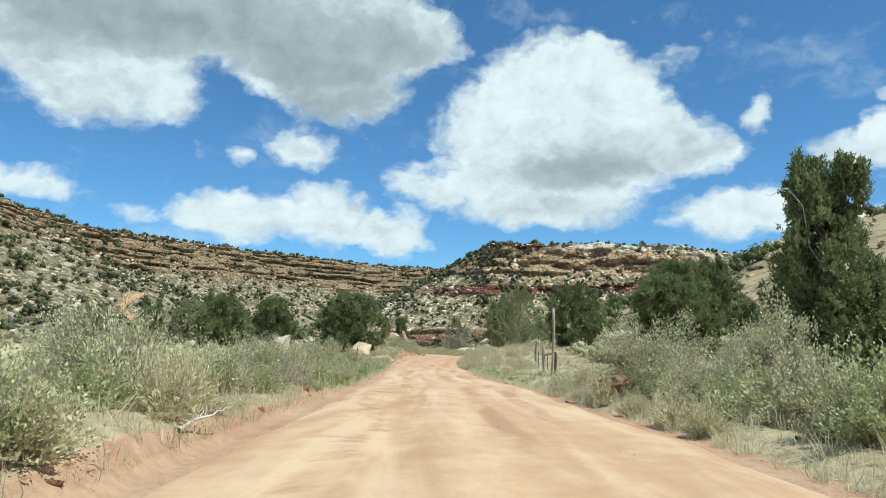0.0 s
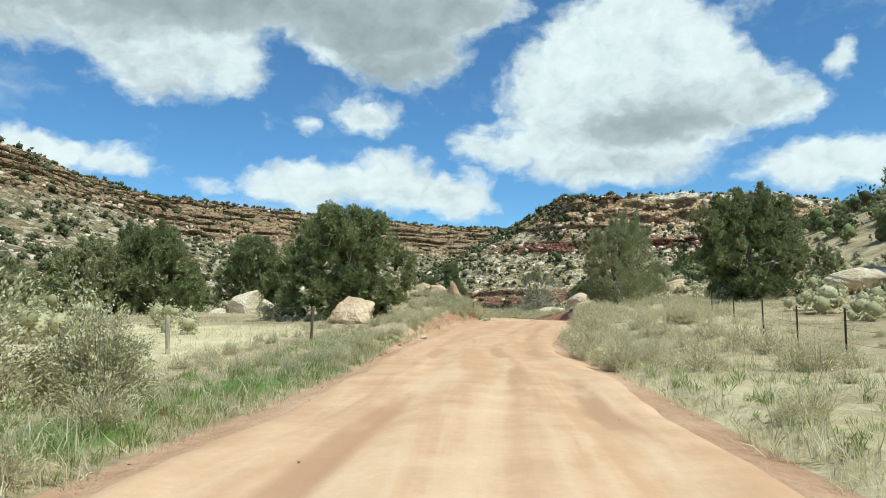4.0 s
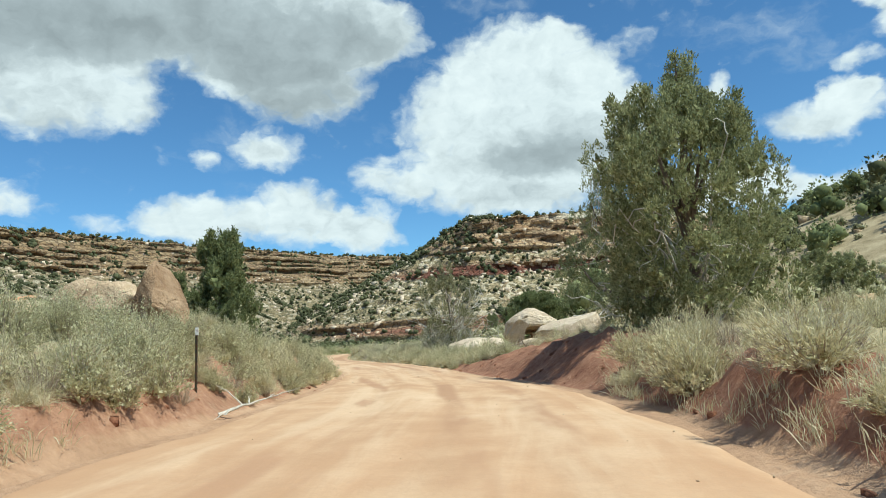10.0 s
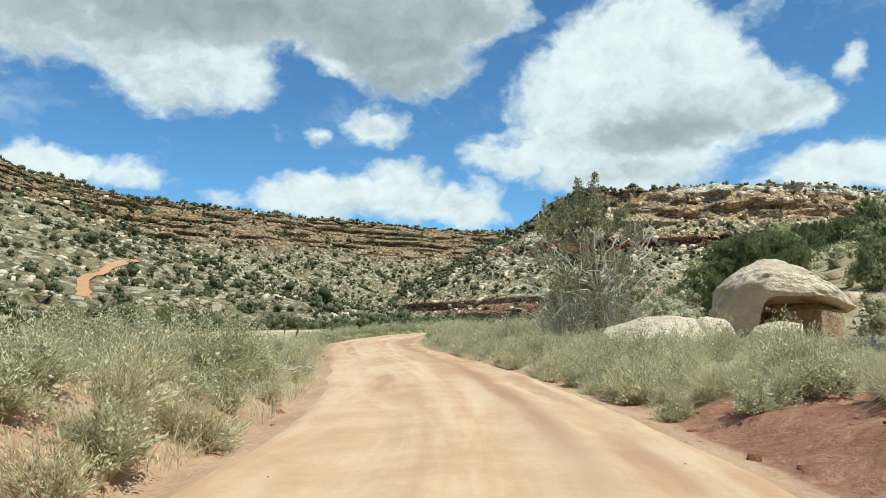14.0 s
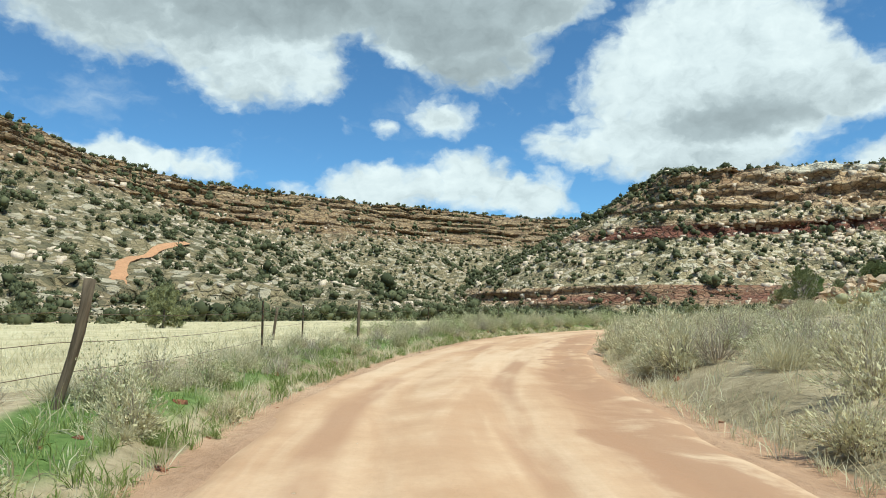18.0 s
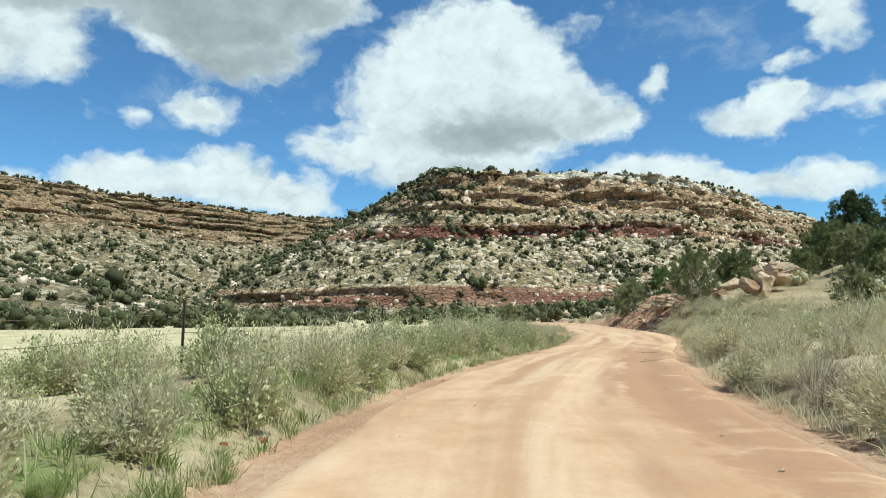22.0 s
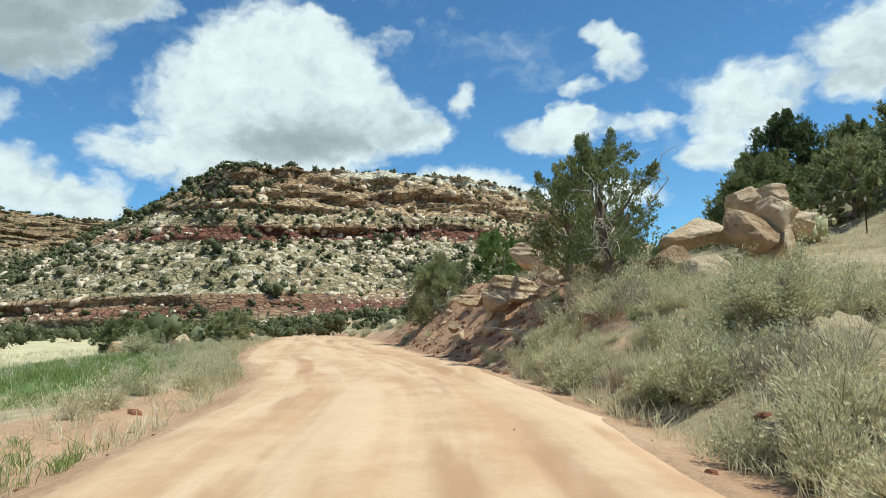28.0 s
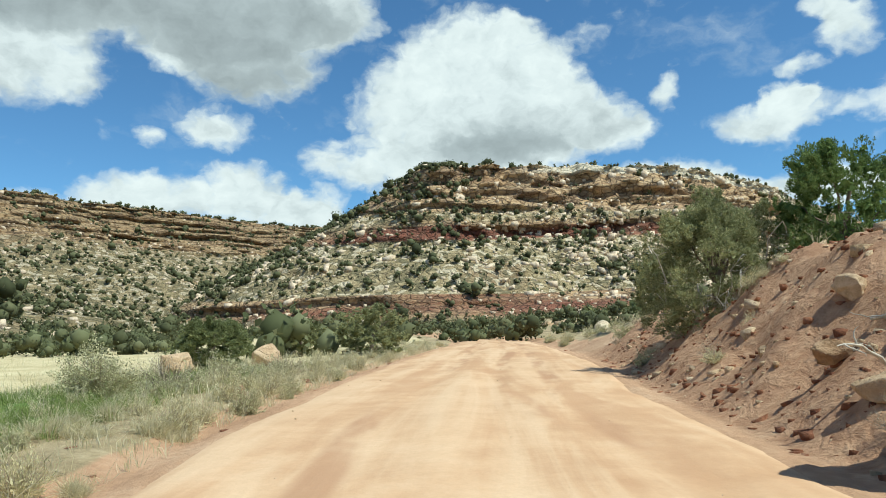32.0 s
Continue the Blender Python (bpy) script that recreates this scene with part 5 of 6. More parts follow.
tree("open", 17.2, 242.2, 3.4, 190, 1.0, z=3.0, label="bushy juniper on the outcrop above the road")
tree("pine", 43.6, 256, 6.2, 15, 1.1, label="dark pine on the wooded hillside")
tree("bushy", 2.6, 274, 2.3, 320, 1.5, label="low dark green bush at the field edge")
tree("light_olive", 10.2, 279, 2.6, 0, 1.5, label="olive-green bush beside the road")
tree("light_olive", 6.0, 283, 2.2, 90, 1.6, label="low olive-green bush beside the road")
tree("fresh", 23.0, 258.5, 3.2, 100, 1.0, label="fresh green bush on the red slope")
tree("olive", 19.6, 259.5, 3.8, 200, 1.2, z=place_z(19.6, 259.5) - 0.8, label="green bush on the red slope")
tree("sparse", -27.6, 158.3, 2.4, 20, 0.9, label="small bare-branched bush in the meadow")
tree("sparse", -31.0, 168.0, 2.5, 130, 0.9, label="small bare-branched bush in the meadow")
tree("light_olive", -61.0, 234.0, 5.4, 80, 1.0, label="grey-green round bush at the far edge of the meadow")
tree("slim", 22.6, 39.5, 12.6, 200, 0.8, label="tall dark tree beside the road")
tree("full", 31, 93, 10.5, 60, 0.9, label="broad dark juniper beyond a pale rock shelf")
tree("bushy", 36, 97, 10.0, 160, 0.95, label="broad dark juniper beyond a pale rock shelf")
r = np.random.default_rng(202)
HILL_TREES = [(38, 88, 5), (31, 116, 4.5), (46, 110, 6), (27, 132, 4), (36, 150, 5), (24, 166, 4.2), (30, 205, 5.0), (34, 216, 6.5), (37, 228, 6.2), (45, 236, 7.5), (52, 246, 7), (31, 236, 4.5), (48, 226, 6.5), (60, 262, 6), (58, 240, 7), (33, 262, 5.5), (27, 280, 4.5), (39, 243, 7.0), (29, 222, 3.6), (33, 228, 4.5), (36, 236, 5.2), (41, 232, 5.5), (30, 246, 3.6), (37, 252, 5.5), (44, 248, 6.0), (50, 256, 5.5), (28, 212, 3.2)]
HILLTOP_TREES = [(40, 218, 5.0), (54, 232, 6.0), (47, 264, 5.0), (25, 226, 6.0), (22.5, 223, 5.0), (27.5, 223, 6.6), (21.5, 228, 3.4), (30, 229, 6.4), (27, 232, 3.4), (34, 222, 4.8), (38, 226, 5.6), (43, 240, 6.5), (35, 245, 4.6), (32, 252, 4.4), (41, 256, 5.6), (47, 242, 6.4), (52, 250, 6.4), (38, 264, 5.0), (30, 270, 4.2), (44, 270, 5.0), (56, 255, 6.2), (50, 236, 6.4), (62, 248, 6.6), (42, 224, 5.2), (35, 210, 4.4), (46, 214, 5.6), (54, 220, 6.0), (61, 230, 6.4)]
for x, y, tall in HILL_TREES + HILLTOP_TREES[::2]:
    tall *= 0.82
    tree(("light", "light_olive", "bushy", "light_olive")[int(r.integers(0, 4))], x, y, tall, r.uniform(0, 360), r.uniform(0.9, 1.15), label="dark juniper on the wooded hillside")
for x, y, tall in [(-34, 96, 6.0), (-44, 108, 6), (-38, 122, 5), (-58, 118, 6), (-30, 60, 4.5), (-66, 96, 6), (-80, 112, 6.5), (-20, 128, 3.6), (-50, 142, 4)]:
    tree(("light", "bushy", "light", "light_olive")[int(r.integers(0, 4))], x, y, tall, r.uniform(0, 360), r.uniform(0.9, 1.15))

# woods at the foot of the walls, and on the right-hand hill
band = []
while len(band) < 1150:
    x, y = r.uniform(-330, 330), r.uniform(150, 560)
    left, right, _ = road_at(y)
    if x < 0:
        edge = 245 + 0.55 * (x + 110) * -1 if x < -110 else 300 + 0.2 * (x + 110)
        ok = y > edge + 30 * r.normal() and x > -320
    else:
        ok = y > 310 + 30 * r.normal() or (x > right + 42 and r.random() < 0.6)
    if ok:
        band.append((x, y, place_z(x, y)))
for k in range(300):  # thicker along the edge of the meadow
    x = r.uniform(-320, -15)
    edge = 245 + 0.55 * (x + 110) * -1 if x < -110 else 300 + 0.2 * (x + 110)
    y = edge + r.uniform(-4, 34)
    band.append((x, y, place_z(x, y)))
band = np.array(band)
scrub("valley_woods", band[::2], r.uniform(2.2, 5.0, len(band[::2])), r, 170, "dark juniper woods at the foot of the slopes", lumps=5, fine=0.6)
scrub("valley_bushes", band[1::2], r.uniform(1.8, 4.4, len(band[1::2])), r, 150, "olive-green junipers and bushes at the foot of the slopes", "valley", lumps=5, fine=0.6)

# ---- boulders ----
boulder("boulder", 11, -9.2, 80.2, 1.0, (3.6, 3.0, 3.4), "pale_rock", 20, detail=6, cuts=16, round_=0.1, layered=0.06, label="large brown weathered boulder with pale top beside the road", sink=0.24)
boulder("boulder", 13, -19.4, 95.6, None, (1.8, 1.4, 1.5), "white_rock", 40, label="small cream boulder beside a leaning slab", cuts=12, round_=0.0)
boulder("boulder", 12, -21.6, 97.0, None, (3.4, 2.2, 2.0), "white_rock", 5, (0, -27), label="large pale leaning sandstone slab", sink=0.12, cuts=12, round_=0.0)
# x, y, top, width, depth, thickness, stone
for k, (x, y, z, w, d, h, mat) in enumerate([(-7.7, 109.6, 3.6, 2.5, 2.0, 2.0, "pale_rock"), (-5.9, 108.5, 3.9, 2.0, 1.8, 2.4, "brown_rock"), (-9.7, 108.9, 3.3, 2.9, 2.2, 1.8, "pale_rock"), (-11.8, 108.8, 3.8, 3.0, 2.2, 1.6, "brown_rock"),
                                             (-13.4, 107.2, 3.0, 2.6, 2.0, 1.6, "pale_rock"), (-9.0, 110.8, 3.9, 1.8, 1.4, 1.4, "pale_rock"), (-24, 97, 1.6, 2.6, 2.0, 1.7, "white_rock")]):
    boulder("boulder", 20 + k, x, y, z - 0.46 * h, (w * 1.15, d * 1.15, h * 1.15), mat, 37 * k, detail=5, cuts=16, round_=0.0 if mat == "brown_rock" else 0.12, layered=0.08, label="rounded tan boulder on the red knoll" if mat != "brown_rock" else "brown boulder on the red knoll", group="boulders on the knoll")
# the overhanging rock: a leaning slab with a hump, on a low block
def overhang(x, y, z):
    """A pale leaning rock: a hump above, a lip at one end, hollowed out underneath on the side of the road."""
    bm = bmesh.new()
    bmesh.ops.create_icosphere(bm, subdivisions=6, radius=1.0)
    v = np.array([p.co for p in bm.verts])
    co = v * [2.7, 1.7, 1.25]
    px, pz = co[:, 0].copy(), co[:, 2].copy()
    rise = 1 + 0.5 * np.exp(-(((px + 0.7) / 1.0) ** 2)) + 0.12 * np.sin(2.2 * px)
    co[:, 2] = np.where(pz > 0, pz * rise, pz)
    hollow = ease(-pz, -0.25, 0.7) * ease(px, -1.4, -0.8) * (1 - 0.6 * ease(px, 2.0, 2.7))
    co[:, 1] += hollow * 1.9 * ease(-co[:, 1], -0.2, 0.5)
    co[:, 2] += hollow * 0.75
    co[:, 2] -= 0.5 * ease(px, 0.8, 2.6) + 0.75 * np.exp(-(((px + 1.9) / 0.75) ** 2)) * ease(-pz, -0.3, 0.4)
    r8 = np.random.default_rng(8)
    for k in range(9):
        w = r8.normal(size=3) * [1, 1, 0.6]
        w /= np.linalg.norm(w)
        far = np.percentile(co @ w, 92)
        co -= np.maximum(co @ w - far, 0)[:, None] * w * 0.75
    big = fbm(v[:, 0] * 2.0, v[:, 1] * 2.0 + v[:, 2] * 1.6, 4, 91)
    bed = value_noise(np.floor(co[:, 2] * 3 + 1.0 * big) * 5.3, 0 * px, 17)
    co *= (1 + 0.13 * big + 0.045 * fbm(v[:, 0] * 9, v[:, 1] * 9 + v[:, 2] * 7, 3, 92))[:, None]
    co[:, :2] *= (1 + 0.06 * bed)[:, None]
    for p, c in zip(bm.verts, co):
        p.co = c
    mesh = bpy.data.meshes.new("boulder")
    bm.to_mesh(mesh)
    bm.free()
    mesh.polygons.foreach_set("use_smooth", np.ones(len(mesh.polygons), bool))
    mesh.materials.append(MAT["cream"])
    ob = new("boulder", mesh)
    ob.matrix_world = pose(x, y, z, 0, 0, 4) @ Matrix.Diagonal((0.95, 1, 0.85, 1))
    return tagged(ob, "big pale overhanging sandstone block on the bank", "boulder")


overhang(9.8, 143.4, 2.3)
# block added behind the hollow; its darker stone puts the recess's shade into colour
boulder("boulder", 48, 10.6, 144.8, 1.4, (3.8, 2.4, 2.9), "brown_rock", 5, label="brown block under an overhanging boulder", cuts=12, round_=0.1)
boulder("boulder", 41, 9.6, 129.0, 1.75, (4.8, 2.6, 2.3), "cream", -12, (0, -4), label="long pale slab on top of the red bank", cuts=10, round_=0.3, layered=0.08)
boulder("boulder", 49, 9.4, 142.2, 0.95, (2.4, 1.4, 1.1), "cream", 5, label="low pale block below an overhanging boulder", cuts=10, round_=0.2)
boulder("boulder", 42, 4.5, 138.8, 1.1, (3.3, 2.2, 1.5), "cream", 5, label="low flat-topped tan boulder beside the road", cuts=9, round_=0.4)
boulder("boulder", 43, 6.1, 139.0, 1.05, (2.0, 1.5, 1.3), "cream", 50, label="low tan boulder beside the road")
boulder("boulder", 44, 24.5, 94, None, (9, 4, 2.2), "white_rock", 10, label="flat pale rock shelf below the trees")
# outcrop above the road at the end
# x, y, height, width, depth, thickness, stone
SLABS = [
    (18.9, 247.2, 4.0, 2.6, 2.2, 1.5, "pale_rock"),
    (16.3, 245.0, 2.6, 3.8, 2.8, 1.2, "pale_rock"),
    (18.4, 243.8, 2.9, 3.4, 2.4, 1.2, "brown_rock"),
    (15.3, 243.9, 2.3, 1.4, 1.1, 0.9, "pale_rock"),
    (20.4, 244.4, 3.5, 3.6, 2.6, 1.2, "brown_rock"),
    (15.0, 245.8, 2.4, 1.7, 1.2, 0.8, "pale_rock"),
]
PILE = [
    (17.3, 235.6, 2.45, 1.7, 1.5, 1.3, "pale_rock"),
    (19.3, 236.6, 3.85, 1.6, 1.4, 1.5, "brown_rock"),
    (20.3, 236.6, 4.35, 1.4, 1.2, 1.8, "pale_rock"),
    (18.9, 238.2, 3.85, 2.0, 1.4, 1.1, "pale_rock"),
    (21.6, 237.8, 3.95, 1.7, 1.3, 1.4, "pale_rock"),
    (18.1, 238.0, 3.05, 1.8, 1.3, 1.0, "brown_rock"),
    (23.3, 239.6, 4.45, 2.8, 2.0, 1.5, "pale_rock"),
    (26.5, 243, 5.25, 3.4, 2.4, 1.8, "pale_rock"),
    (21.2, 238.3, 5.0, 1.5, 1.2, 1.4, "pale_rock"),
    (22.6, 238.8, 4.9, 1.9, 1.5, 1.5, "pale_rock"),
    (20.4, 236.6, 3.3, 1.7, 1.4, 1.4, "pale_rock"),
    (23.8, 240.2, 5.3, 1.6, 1.4, 1.2, "brown_rock"),
]
for k, (x, y, z, w, d, h, mat) in enumerate(SLABS + PILE):
    boulder("boulder", 50 + k, x, y, max(z, place_z(x, y) + 0.2 * h), (w * 1.2, d * 1.2, h * 1.1) if k > 5 else (w, d, h), mat, 41 * k, (5 * math.sin(k), 9 * math.cos(k)), cuts=14, round_=0.0, layered=0.1, label="tan boulder in an outcrop above the road" if mat == "pale_rock" else "brown boulder in an outcrop above the road", group="outcrop boulders")
boulder("stone_block", 70, 32.0, 305, None, (1.9, 1.5, 1.5), "white_rock", 10, detail=4, cuts=3, label="pale squarish stone block at the roadside")
# sandstone dome high on the right
boulder("sandstone_dome", 80, 128, 242, 34, (52, 44, 18), "pale_rock", 20, (4, -14), detail=6, label="smooth bare sandstone dome on the hilltop", cuts=4)
boulder("sandstone_dome", 81, 120, 216, 39, (16, 14, 12), "pale_rock", 60, (0, -10), detail=5, label="bulging sandstone knob on the hilltop", cuts=4)
boulder("sandstone_dome", 82, 110, 218, 33, (22, 14, 9), "pale_rock", 10, (0, -10), detail=5, label="bulging sandstone knob on the hilltop", cuts=4)

# ---- roadside brush and grass ----
BRUSH = {
    "sage": [brush(300 + k, "sage", 120, 2600, 0.8, 0.9, 0.04, 0.021, "sagebrush", fill_in=260) for k in range(3)],
    "rabbit": [brush(310 + k, "rabbit", 130, 2600, 0.78, 1.3, 0.07, 0.012, "rabbitbrush", fill_in=260) for k in range(3)],
    "straw": [tussock(320 + k, "straw", 1000, 0.8, "bunch_grass") for k in range(3)],
    "twig": [brush(330 + k, "twig", 150, 500, 0.85, 0.8, 0.05, 0.005, "dead_bush") for k in range(2)],
    "green": [tussock(340 + k, "grass", 800, 0.6, "green_grass_clump") for k in range(2)],
    "weed": [brush(360 + k, "weed", 120, 2600, 0.82, 0.9, 0.04, 0.021, "green_shrub", fill_in=260) for k in range(3)],
    "tangle": [brush(390 + k, "olive", 300, 4200, 0.9, 0.5, 0.024, 0.009, "tangled_shrub", "bleached") for k in range(1)],
    "bigsage": [brush(380 + k, "sage", 260, 17000, 0.85, 0.9, 0.026, 0.011, "tall_sagebrush", fill_in=300) for k in range(2)],
    "yellow": [brush(370, "yellow", 120, 2400, 0.85, 1.4, 0.08, 0.013, "yellow_rabbitbrush", fill_in=120)],
    "olive": [brush(350 + k, "olive", 120, 2600, 0.95, 0.8, 0.05, 0.022, "olive_bush", fill_in=120) for k in range(1)],
}
BRUSH_LABEL = {
    "sage": ("grey-green sagebrush beside the dirt road", "shrub", "sagebrush along the road"),
    "rabbit": ("pale straw-green rabbitbrush with fine upright stems", "shrub", "rabbitbrush along the road"),
    "straw": ("bleached dry bunch grass clump", "grass clump", "dry grass clumps"),
    "twig": ("leafless brown dead bush with bare twigs", "shrub", "dead bushes"),
    "green": ("fresh green grass clump at the road edge", "grass clump", "green grass clumps"),
    "weed": ("mid-green leafy shrub at the road edge", "shrub", "green shrubs"),
    "tangle": ("tangled half-dead shrub with bleached bare twigs", "shrub", "tangled shrubs"),
    "bigsage": ("tall rounded grey-green sagebrush beside the road", "shrub", "tall sagebrush"),
    "yellow": ("bright yellow-green rabbitbrush on the red bank", "shrub", "yellow rabbitbrush"),
    "olive": ("tall olive-green roadside bush", "shrub", "olive bushes"),
}
planted = set()


def plant(kind, x, y, wide, tall, r):
    """One shrub or clump, resting on the ground."""
    k = int(r.integers(0, len(BRUSH[kind])))
    ob = BRUSH[kind][k]
    z = place_z(x, y) - 0.04
    turn = r.uniform(0, 360)
    if (kind, k) in planted:
        ob = copy_thing(ob, pose(x, y, z, 0, 0, turn))
    planted.add((kind, k))
    ob.location, ob.rotation_euler, ob.scale = (x, y, z), (radians(r.normal(0, 4)), radians(r.normal(0, 4)), radians(turn)), (wide, wide, tall)
    label, category, group = BRUSH_LABEL[kind]
    return tagged(ob, label, category, group)


waiting = []


def verge(side, y0, y1, d0, d1, count, kinds, size, r):
    """Places for plants strewn over a strip beside the road; nearer the road more often."""
    for _ in range(count):
        y = r.uniform(y0, y1)
        left, right, _ = road_at(y)
        d = d0 + (d1 - d0) * r.random() ** 1.3
        wide = r.uniform(*size)
        d = max(d, 0.33 * wide)
        if side < 0 and 29 < y < 36.5 and d > 1.5:
            continue
        x = right + d if side > 0 else left - d
        waiting.append((d, kinds[int(r.integers(0, len(kinds)))], float(x), y, wide, wide * r.uniform(0.75, 1.05)))


def thicket(kind, rows, r):
    """The plants that stand further back, joined."""
    bases = []
    for ob in BRUSH[kind]:
        bases.append([o.data for o in (ob, *ob.children) if o.data])
    made = {}
    for _, _, x, y, wide, tall in rows:
        k = int(r.integers(0, len(bases)))
        a = r.uniform(0, 6.28)
        c, s = math.cos(a) * wide, math.sin(a) * wide
        turn = np.array([(c, -s, 0), (s, c, 0), (0, 0, tall)])
        for j, mesh in enumerate(bases[k]):
            co = np.empty(len(mesh.vertices) * 3, np.float32)
            mesh.vertices.foreach_get("co", co)
            co = co[: len(co) // 12 * 6 // 12 * 12]
            made.setdefault(j, (mesh.materials[0], []))[1].append(co.reshape(-1, 3) @ turn.T + [x, y, place_z(x, y) - 0.04])
    for j, (mat, parts) in made.items():
        pts = np.concatenate(parts)
        name = BRUSH[kind][0].name.split(".")[0] + ("_thicket_stems" if mat.name.startswith("dry_twigs") and kind != "twig" else "_thicket")
        tagged(new(name, mesh_of(name, pts, np.arange(len(pts)).reshape(-1, 4), mat)), BRUSH_LABEL[kind][0].replace(" beside the dirt road", "") + ", massed behind the verge", "shrubs", kind="stuff")


r = np.random.default_rng(404)
R, L = 1, -1
SR, RS, ST, TW, GR, OL, WD, MX = ["sage", "rabbit"], ["rabbit", "rabbit", "straw"], ["straw"], ["twig"], ["green"], ["sage", "weed", "sage"], ["sage", "weed", "rabbit"], ["sage", "rabbit", "straw", "rabbit"]
# side, from y, to y, least and most distance from the road, how many, kinds, widths
RIGHT_START = [
    (R, 8, 26, 1.7, 6.5, 34, OL, (1.3, 2.0)),
    (R, 8, 26, 0.6, 3, 14, MX, (0.7, 1.3)),
    (R, 24, 70, 1.0, 14, 70, MX, (0.4, 0.8)),
    (R, 26, 60, 0.7, 4, 12, GR, (0.3, 0.5)),
    (R, 58, 76, 0.5, 6, 50, RS, (0.9, 1.5)),
]
RIGHT_KNOLL = [
    (R, 74, 106, 0.6, 9, 110, RS, (0.9, 1.6)),
    (R, 76, 104, 0.6, 5, 10, TW, (0.8, 1.3)),
    (R, 102, 124, 3.0, 5, 40, ["straw", "rabbit", "twig"], (0.5, 0.9)),
    (R, 104, 123, 4.2, 11, 34, RS, (0.8, 1.3)),
    (R, 123, 142, 0.7, 7, 70, MX, (0.8, 1.4)),
    (R, 132, 150, 0.6, 6, 44, MX, (0.7, 1.3)),
    (R, 127, 142, 0.4, 4.5, 50, MX, (0.6, 1.1)),
    (R, 144, 200, 0.5, 8, 190, ["rabbit", "rabbit", "sage", "straw", "twig"], (0.9, 1.6)),
]
RIGHT_MEADOW = [
    (R, 150, 200, 0.7, 4, 16, TW, (0.9, 1.4)),
    (R, 198, 216, 0.8, 10, 50, ["rabbit", "rabbit", "straw", "weed"], (1.0, 1.8)),
    (R, 212, 238, 0.6, 9, 150, ["rabbit", "sage", "rabbit", "straw"], (0.8, 1.4)),
    (R, 214, 236, 0.8, 6, 12, TW, (1.0, 1.5)),
    (R, 220, 235, 0.6, 7, 44, MX, (0.6, 1.1)),
    (R, 230, 241, 0.6, 7, 84, ["rabbit", "straw", "rabbit", "weed"], (0.55, 1.05)),
    (R, 238, 250, 3.0, 7, 22, TW, (0.7, 1.3)),
    (R, 241, 262, 0.8, 5, 14, MX, (0.4, 0.8)),
    (R, 246, 280, 0.6, 6, 16, TW, (0.4, 0.8)),
    (R, 262, 300, 0.8, 8, 30, SR, (0.8, 1.4)),
]
LEFT_START = [
    (L, 6, 30, 0.8, 6, 50, WD, (1.1, 1.9)),
    (L, 6, 28, 0.6, 4, 14, TW, (1.0, 1.6)),
    (L, 20, 72, 0.5, 4, 50, GR, (0.35, 0.6)),
    (L, 24, 62, 0.8, 8, 50, MX, (0.4, 0.85)),
    (L, 28, 52, 0.8, 5, 26, WD, (0.9, 1.5)),
    (L, 58, 84, 0.5, 6, 110, MX, (0.5, 0.9)),
]
LEFT_KNOLL = [
    (L, 84, 104, 0.8, 6, 58, RS, (0.6, 1.0)),
    (L, 98, 116, 0.7, 7, 120, ["sage", "rabbit", "sage", "straw"], (0.8, 1.5)),
    (L, 100, 122, 0.5, 3, 20, TW, (0.6, 1.1)),
    (L, 104, 124, 0.5, 4.5, 60, MX, (0.5, 0.95)),
    (L, 112, 126, 0.4, 7, 120, SR, (0.8, 1.4)),
    (L, 122, 150, 0.6, 4.5, 60, MX, (0.6, 1.1)),
]
LEFT_MEADOW = [
    (L, 148, 182, 0.9, 3.4, 34, MX, (0.5, 1.1)),
    (L, 148, 224, 0.4, 2.0, 50, GR, (0.3, 0.55)),
    (L, 148, 182, 0.5, 3.2, 46, ["straw", "rabbit", "twig"], (0.35, 0.75)),
    (L, 152, 180, 0.8, 3, 10, TW, (0.5, 0.9)),
    (L, 180, 224, 0.8, 4, 22, ["twig", "straw"], (0.8, 1.3)),
    (L, 183, 202, 0.8, 6.5, 66, WD, (0.8, 1.4)),
    (L, 198, 224, 0.8, 6, 70, WD, (1.05, 1.8)),
    (L, 234, 300, 0.6, 6, 76, RS, (0.5, 1.0)),
    (L, 238, 262, 2.5, 9, 46, GR, (0.5, 0.9)),
    (L, 237, 264, 0.4, 3.2, 80, ["straw", "rabbit", "straw", "sage"], (0.5, 0.9)),
]
for strip in RIGHT_START + RIGHT_KNOLL + RIGHT_MEADOW + LEFT_START + LEFT_KNOLL + LEFT_MEADOW:
    verge(*strip, r)
waiting.sort(key=lambda row: row[0])
for kind in BRUSH:
    rows = [row for row in waiting if row[1] == kind]
    for _, _, x, y, wide, tall in rows[:240]:
        plant(kind, x, y, wide, tall, r)
    if rows[240:]:
        thicket(kind, rows[240:], r)
